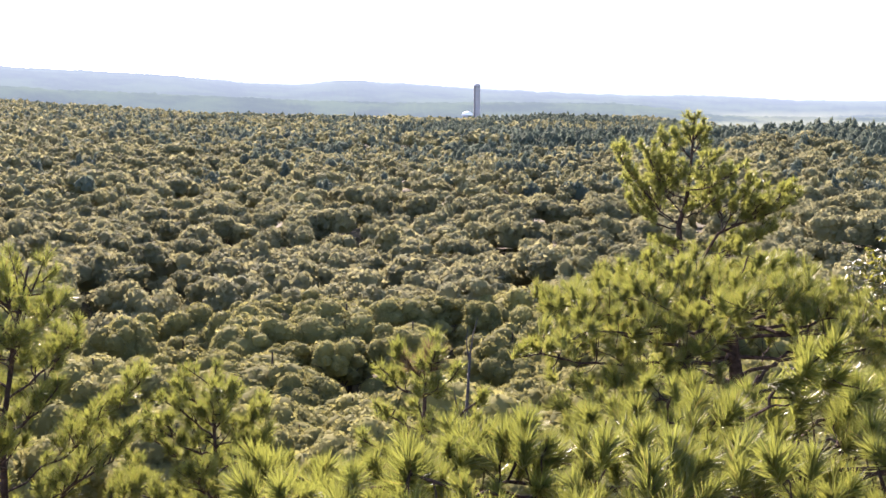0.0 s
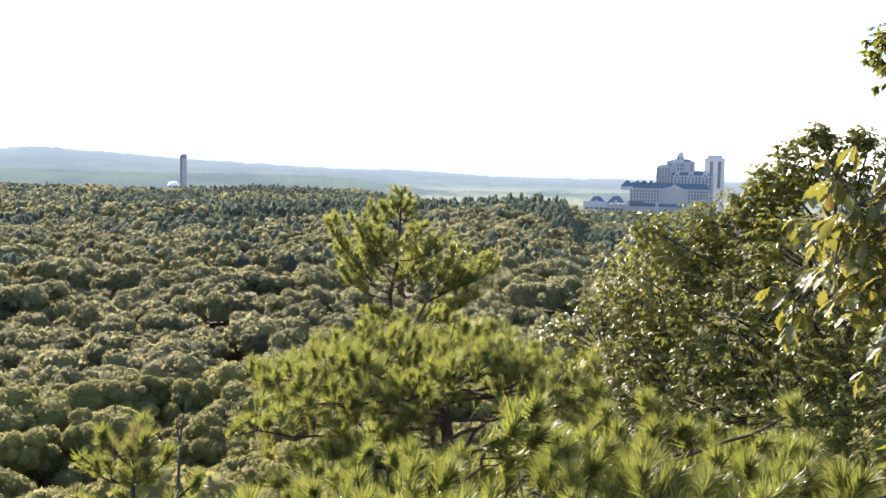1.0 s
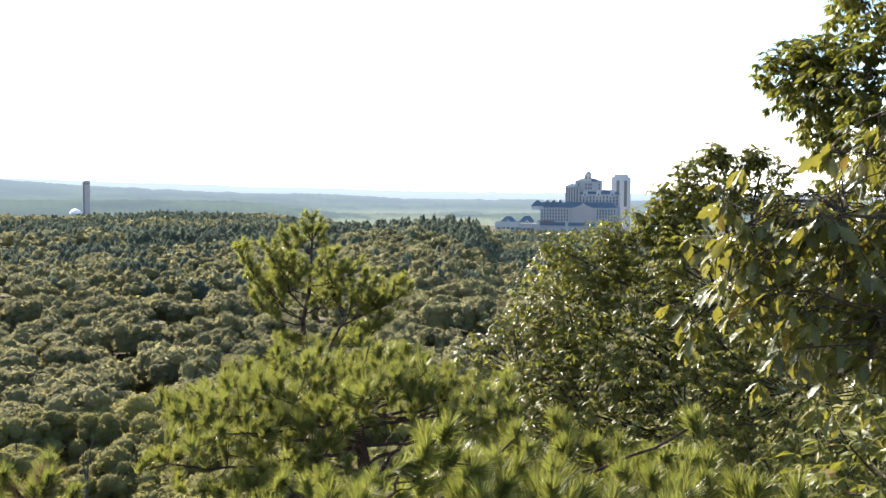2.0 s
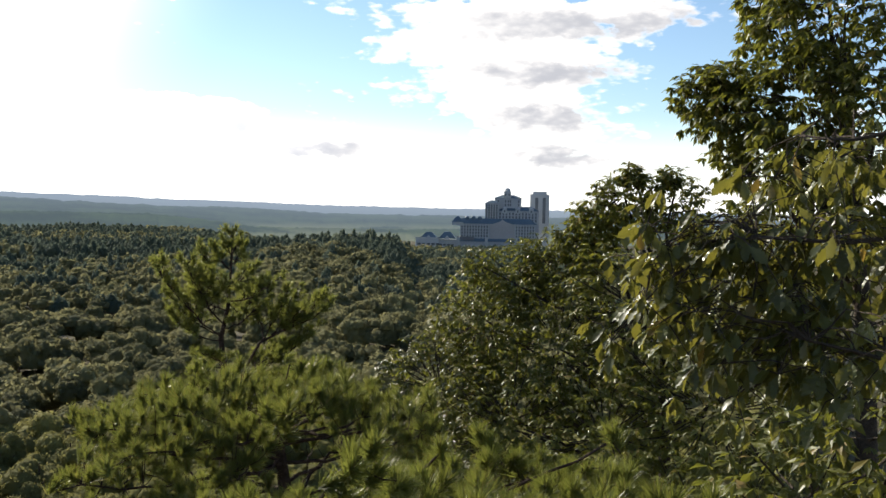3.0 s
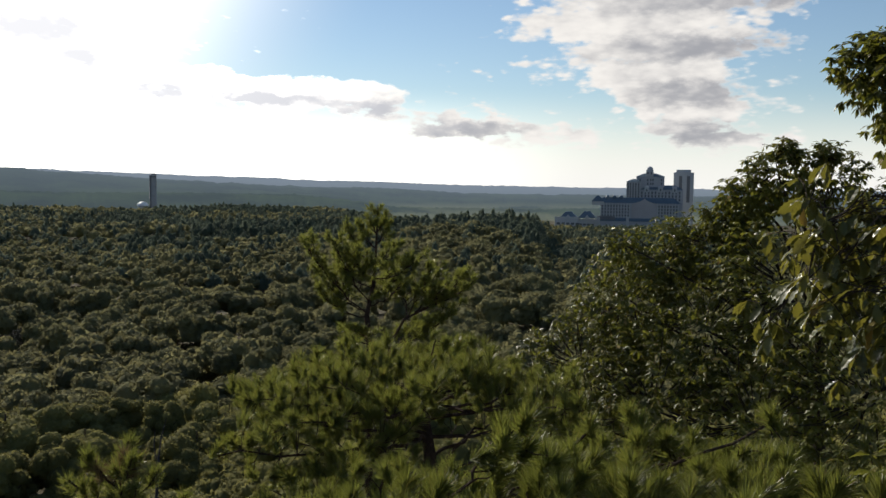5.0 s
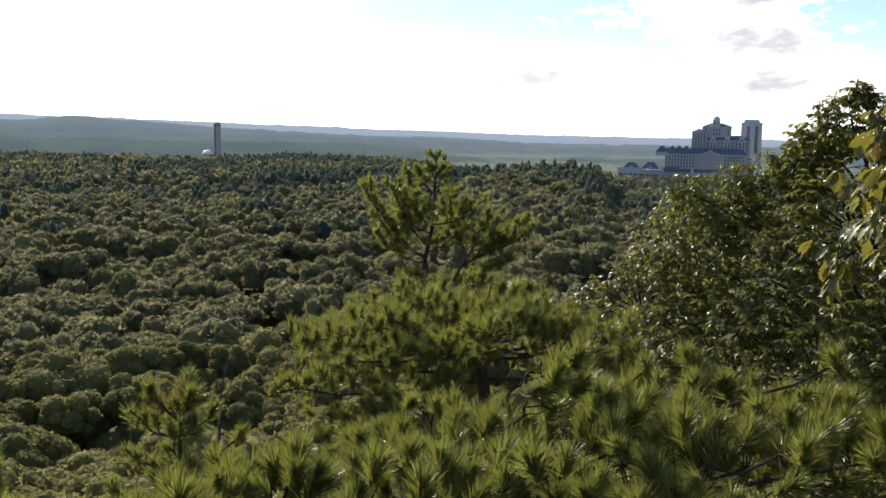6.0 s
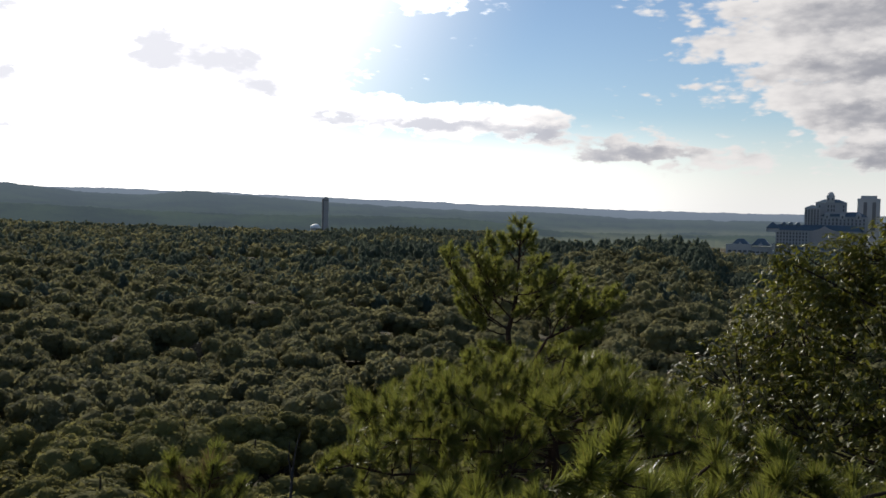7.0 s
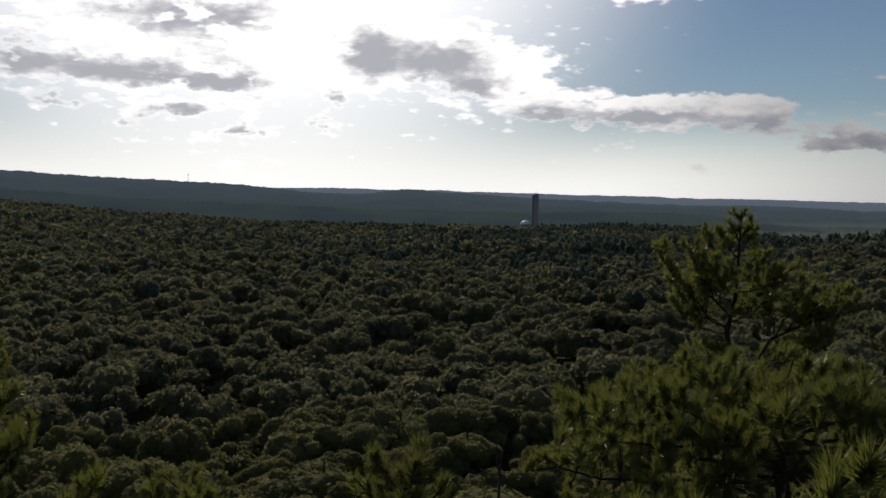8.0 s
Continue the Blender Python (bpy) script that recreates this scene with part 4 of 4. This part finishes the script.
def hanging_oak():
    """The oak whose lowest bough reaches in front of the view, leaf by leaf."""
    rng = np.random.default_rng(53)
    base = on_ground(4.6, 1.2)
    b = np.asarray(base)
    tree = thing("oak_tree", base, "oak bough with large scalloped leaves hanging beside the ledge", "tree", "oaks beside the overlook")
    h = Heap()
    tube(h, np.array([base, (4.55, 1.2, 52.5), (4.5, 1.25, 54.0), (4.4, 1.25, 55.5), (4.35, 1.3, 56.6)]) - b, [0.14, 0.12, 0.1, 0.07, 0.04], 10)
    part("trunk", smooth_shade(h.mesh("trunk")), OAKBARK, tree)
    meshes = []
    for v, t, q in LOBED:
        meshes.append(smooth_shade(mesh_of("leaf", v, t, q)))
    turned = [m.copy() for m in meshes[:2]]
    for m in turned:
        m.materials.append(DRYLEAF)
    boughs = [([(4.5, 1.25, 54.0), (3.4, 1.45, 54.35), (2.7, 1.7, 54.68), (2.3, 1.95, 54.78)],
               [(1.95, 2.27, 54.81), (2.02, 2.20, 54.78), (2.04, 2.17, 54.70), (2.10, 2.12, 54.73), (2.18, 2.05, 54.79), (2.23, 1.99, 54.74), (2.23, 1.95, 54.63), (2.14, 2.06, 54.68), (2.3, 1.8, 54.7), (2.03, 1.62, 54.80)]),
              ([(4.45, 1.25, 54.5), (3.3, 1.5, 54.9), (2.6, 1.8, 55.05), (2.25, 2.1, 55.05)],
               [(1.90, 2.33, 54.96), (1.93, 2.30, 55.02), (2.00, 2.25, 55.06), (1.89, 2.32, 54.86), (1.96, 2.27, 54.91), (2.04, 2.21, 54.99), (2.11, 2.15, 55.05), (2.19, 2.07, 55.10), (2.11, 2.13, 54.88),
                (2.18, 2.07, 54.92), (2.24, 2.01, 55.0), (2.07, 1.84, 55.06), (2.4, 2.2, 55.05), (2.5, 1.9, 55.0)]),
              ([(4.4, 1.25, 55.2), (3.4, 1.55, 55.35), (2.7, 1.8, 55.35), (2.4, 2.0, 55.32)],
               [(2.30, 2.24, 55.22), (2.25, 2.0, 55.26), (2.5, 2.1, 55.35), (2.35, 1.75, 55.2), (2.6, 2.3, 55.3), (2.7, 1.9, 55.42), (2.6, 2.0, 55.15)])]
    for line, ends in boughs:
        ends = ends + [tuple(np.array(e) + np.abs(rng.normal(0, 1, 3)) * (0.22, 0.0, 0.0) + rng.normal(0, 1, 3) * (0.02, 0.09, 0.07)) for e in ends + ends[:6]]
        ends = [(e[0] + 0.14, e[1] - 0.03, e[2]) for e in ends]
        wood = Heap()
        fine = np.concatenate([np.linspace(line[i], line[i + 1], 4, endpoint=False) for i in range(len(line) - 1)] + [np.array(line[-1:])])
        fine[1:-1] += rng.normal(0, 0.012, (len(fine) - 2, 3))
        tube(wood, fine - b, np.linspace(0.016, 0.004, len(fine)), 7)
        for e in ends:
            i = len(fine) - 8 + int(np.linalg.norm(fine[-8:] - np.array(e), axis=1).argmin())
            tube(wood, bend(fine[i], e, 0.05, 6, rng, 0.014) - b, [0.003, 0.0027, 0.0023, 0.002, 0.0018, 0.0016], 5)
        green = Heap()
        for e in ends:
            for _ in range(5):
                p = np.array(e) + rng.normal(0, 1, 3) * (0.07, 0.10, 0.07) + np.array([0.10, 0.02, -0.02])
                tube(wood, bend(e, p, 0.02, 3, rng) - b, [0.002, 0.0018, 0.0014], 4)
                for turn in leaf_turns(p - fine[-3], rng.integers(4, 7), 1.1, rng):
                    v, t, q = LOBED[rng.integers(0, 4)]
                    green.add((v * rng.uniform(0.05, 0.085)) @ turn.T + p - b, t, q)
        bough = part("branch", wood.mesh("branch"), OAKBARK, tree)
        tagged(part("leaves", green.mesh("leaves"), NEARLEAF, bough), kind="stuff")
        for e in ends:
            e = np.array(e)
            for turn in leaf_turns(e - fine[-3], rng.integers(6, 9), 1.1, rng):
                size = rng.uniform(0.052, 0.088)
                at = e + rng.normal(0, 0.02, 3)
                dry = rng.uniform(0, 1) < 0.03
                ob = part("leaf", turned[rng.integers(0, 2)] if dry else meshes[rng.integers(0, 4)], NEARLEAF, bough, "yellowed leaf" if dry else "")
                m = Matrix([[*(turn[r] * size), at[r] - b[r]] for r in range(3)] + [[0, 0, 0, 1]])
                ob.matrix_basis = m
    return tree


hanging_oak()


# ---- buildings in the valley ----
def gable_roof(heap, x0, x1, y0, y1, z0, z1):
    """A hipped roof over a rectangle."""
    d = min(y1 - y0, x1 - x0) * 0.42
    v = [(x0, y0, z0), (x1, y0, z0), (x1, y1, z0), (x0, y1, z0), (x0 + d, y0 + d, z1), (x1 - d, y0 + d, z1), (x1 - d, y1 - d, z1), (x0 + d, y1 - d, z1)]
    heap.add(v, None, [(0, 1, 5, 4), (1, 2, 6, 5), (2, 3, 7, 6), (3, 0, 4, 7), (4, 5, 6, 7), (0, 3, 2, 1)])


def dome(heap, x, y, z, r, h, sides=14):
    rings = 5
    v = [(x + r * math.cos(k / rings * 1.5) * math.cos(a * 6.283 / sides), y + r * math.cos(k / rings * 1.5) * math.sin(a * 6.283 / sides), z + h * math.sin(k / rings * 1.5)) for k in range(rings + 1) for a in range(sides)]
    q = [(k * sides + a, k * sides + (a + 1) % sides, (k + 1) * sides + (a + 1) % sides, (k + 1) * sides + a) for k in range(rings) for a in range(sides)]
    t = [(rings * sides, rings * sides + a, rings * sides + a + 1) for a in range(1, sides - 1)]
    heap.add(v, t, q)


def block(parent, name, dims, material, label=""):
    h = Heap()
    box(h, *dims)
    return part(name, h.mesh(name), material, parent, label)


def roofed(parent, dims, top, label=""):
    h = Heap()
    x0, x1, y0, y1, z0 = dims
    gable_roof(h, x0 - 0.8, x1 + 0.8, y0 - 0.8, y1 + 0.8, z0, top)
    return part("roof", h.mesh("roof"), ROOF, parent, label)


def window_mesh(w, h):
    heap = Heap()
    box(heap, -w / 2, w / 2, -0.25, 0.3, 0, h)
    return heap.mesh("window")


def windows(parent, mesh, xs, zs, y):
    for x in xs:
        for z in zs:
            part("window", mesh, PANE, parent).location = (x, y, z)


def hotel():
    ox, oy = 1304 * math.sin(radians(32.5)), 1304 * math.cos(radians(32.5))
    root = thing("hotel", (ox, oy, 0), "large stucco hotel with green roofs and a cupola", "hotel")
    root.rotation_euler = (0, 0, radians(-32.4))
    small, tall_w, slot = window_mesh(1.7, 2.4), window_mesh(1.7, 3.2), window_mesh(4.4, 38)
    # main tower
    block(root, "wall", (-32, -13, -9, 24, -20, 64.5), WALL)
    roofed(root, (-32, -13, -9, 24, 64.4), 68.5)
    block(root, "wall", (-19, 19, 0, 26, -20, 72), WALL)
    roofed(root, (-19, 19, 0, 26, 71.9), 76.5)
    windows(root, small, [-30, -26.6, -23, -19.4, -15.6], [36 + 3.4 * k for k in range(8)], -9.1)
    windows(root, tall_w, [-14, -3.5, 0.5, 3.5, 15], [60.5, 65.5], -0.1)
    # cupola
    block(root, "cupola", (-6, 4, -2, 10, 72, 81), PALE, "pale square lantern tower with a dome")
    h = Heap()
    dome(h, -1, 4, 80.9, 4.6, 5.2)
    part("dome", h.mesh("dome"), PALE, root)
    windows(root, tall_w, [-3.4, 1.4], [75], -2.1)
    # middle range with dormers
    block(root, "wall", (-13, 44, -6, 20, -20, 54), WALL)
    roofed(root, (-13, 44, -6, 20, 53.9), 60)
    for x in (-4.5, 14, 33):
        h = Heap()
        box(h, x - 3.2, x + 3.2, -7.4, 2, 50, 56.5)
        part("dormer", h.mesh("dormer"), PALE, root)
        h = Heap()
        dome(h, x, -4, 56.4, 3.6, 2.6, 10)
        part("dormer_roof", h.mesh("dormer_roof"), PALE, root)
        part("window", tall_w, PANE, root).location = (x, -7.5, 51.5)
    windows(root, tall_w, [-11 + 4.6 * k for k in range(12)], [38.5, 43.2, 47.9], -6.1)
    # long front wing
    block(root, "wall", (-66, 40, -24, -4, -20, 35), WALL)
    block(root, "pavilion", (-78, -62, -26, -8, 32, 37), PALE, "corner pavilion jutting over the end wall")
    roofed(root, (-78, -62, -26, -8, 36.9), 45)
    roofed(root, (-72, 40, -24, -4, 35.1), 42.5)
    for x in (-57, -48, -39):
        h = Heap()
        box(h, x - 2.4, x + 2.4, -19, -12, 40, 43.5)
        part("dormer", h.mesh("dormer"), ROOF, root)
        h = Heap()
        dome(h, x, -15.5, 43.4, 3.0, 2.4, 10)
        part("dormer_roof", h.mesh("dormer_roof"), ROOF, root)
    windows(root, small, [-63.5 + 3.9 * k for k in range(10)], [12.5 + 4.3 * k for k in range(5)], -24.1)
    windows(root, small, [12.5 + 3.9 * k for k in range(7)], [12.5 + 4.3 * k for k in range(5)], -24.1)
    h = Heap()
    v = [(-24, -26, -20), (10, -26, -20), (10, -26, 34), (-2, -26, 38), (-7, -26, 41.5), (-12, -26, 38), (-24, -26, 34)]
    v += [(x, -6, z) for x, _, z in v]
    h.add(v, [(0, 1, 2), (0, 2, 6), (2, 3, 5), (2, 5, 6), (3, 4, 5)], [(k, k + 7, (k + 1) % 7 + 7, (k + 1) % 7) for k in range(7)])
    part("gable", h.mesh("gable"), GABLE, root, "broad rose stucco gable over the entrance")
    # porch and low entrance ranges
    block(root, "wall", (-68, 30, -34, -23.9, -20, 10.5), WALL)
    roofed(root, (-68, 30, -34, -24, 10.4), 14.5)
    for x in (-68, -29, 12):
        block(root, "pier", (x - 2, x + 2, -36, -33.8, -20, 16), PALE)
    block(root, "wall", (-128, -96, -30, -8, -20, 14), PALE, "low pale entrance range")
    block(root, "wall", (-96, -70, -26, -6, -20, 12), PALE)
    block(root, "parapet", (-128.5, -95.5, -30.5, -29.8, 13.6, 15), PALE)
    for x, peak in ((-110, 22), (-84, 23)):
        h = Heap()
        v = [(x - 12, -29, 13.8), (x + 12, -29, 13.8), (x + 12, -7, 13.8), (x - 12, -7, 13.8), (x - 4, -20, peak), (x + 4, -20, peak), (x + 4, -16, peak), (x - 4, -16, peak)]
        h.add(v, None, [(0, 1, 5, 4), (1, 2, 6, 5), (2, 3, 7, 6), (3, 0, 4, 7), (4, 5, 6, 7), (0, 3, 2, 1)])
        part("roof", h.mesh("roof"), ROOF, root)
        h = Heap()
        v = [(x - 4, -30.7, 13), (x + 4, -30.7, 13), (x, -30.7, 18), (x - 4, -20, 13), (x + 4, -20, 13), (x, -20, 18)]
        h.add(v, [(0, 1, 2), (3, 5, 4)], [(0, 2, 5, 3), (1, 4, 5, 2), (0, 3, 4, 1)])
        part("gable", h.mesh("gable"), PALE, root)
    # closed dark block: the shade inside the porch is put into its colour
    block(root, "porch", (-70, -46, -33, -24, 6, 17), DARKSTRIP, "entrance porch with its shade put in as a dark solid block")
    # pilasters between the window bays
    for x in [-65.5 + 3.9 * k for k in range(11)] + [10.6 + 3.9 * k for k in range(8)]:
        block(root, "pilaster", (x - 0.55, x + 0.55, -25.0, -23.9, 11, 34.5), PALE)
    for x in (-31.6, -28.3, -24.8, -21.2, -17.5, -13.6):
        block(root, "pilaster", (x - 0.5, x + 0.5, -10, -8.9, 34, 63.5), PALE)
    for x in [-13.2 + 4.6 * k for k in range(13)]:
        block(root, "pilaster", (x - 0.5, x + 0.5, -7, -5.9, 36, 52.5), PALE)
    windows(root, window_mesh(4.5, 3.0), [-123 + 6.5 * k for k in range(5)], [4.0], -30.1)
    windows(root, window_mesh(4.0, 2.4), [-93 + 5.5 * k for k in range(4)], [3.5], -26.1)
    # plain tower behind
    block(root, "wall", (33, 61, 60, 86, -20, 79), PALE)
    block(root, "parapet", (37, 57, 64, 82, 79, 83), PALE)
    for x in (42.5, 53.5):
        part("window", slot, PANE, root, "dark full-height glass strip").location = (x, 59.9, 36)
    return root


def lookout_tower():
    root = thing("observation_tower", (57.8, 1498.9, float(ground_z(57.8, 1498.9))), "tall plain concrete observation tower above the trees", "tower")
    z = float(ground_z(57.8, 1498.9))
    top = 69.0 - z
    block(root, "shaft", (-2.6, 5.2, -4, 4, 0, top), CONCRETE)
    block(root, "stair_shaft", (-5.2, -2.7, -4.3, 3.5, 0, top - 2.2), DARKSTRIP, "darker stair shaft on one side")
    block(root, "deck", (-5.0, 5.0, -4.6, 4.6, top - 5.5, top - 4.2), DARKSTRIP)
    h = Heap()
    tube(h, [(2, 0, top - 0.1), (2, 0, top + 4), (2, 0, top + 7.5)], [0.28, 0.2, 0.12], 6)
    part("mast", h.mesh("mast"), STEEL, root)
    x, y = 42.0, 1488.0
    z = float(ground_z(x, y))
    hall = thing("pavilion", (x, y, z), "white domed roof beside the tower", "building")
    block(hall, "wall", (-7, 7, -5, 7, 0, 55 - 35.5 - z), WALL)
    h = Heap()
    dome(h, 0, 0, 55 - 35.6 - z, 8.5, 6.5, 18)
    part("roof", smooth_shade(h.mesh("roof")), WHITE, hall)


def radio_mast():
    a = radians(-19.1)
    x, y = 3080 * math.sin(a), 3080 * math.cos(a)
    z = float(hills_z(np.array([x]), np.array([y]))[0]) - 3
    root = thing("radio_mast", (x, y, z), "slim steel radio mast on the far hill", "mast")
    h = Heap()
    tube(h, [(0, 0, 0), (0, 0, 18), (0, 0, 34)], [0.9, 0.7, 0.4], 4)
    part("pole", h.mesh("pole"), STEEL, root)
    h = Heap()
    box(h, -1.5, 1.5, -0.4, 0.4, 24, 26)
    part("antenna", h.mesh("antenna"), STEEL, root)


hotel()
lookout_tower()
radio_mast()
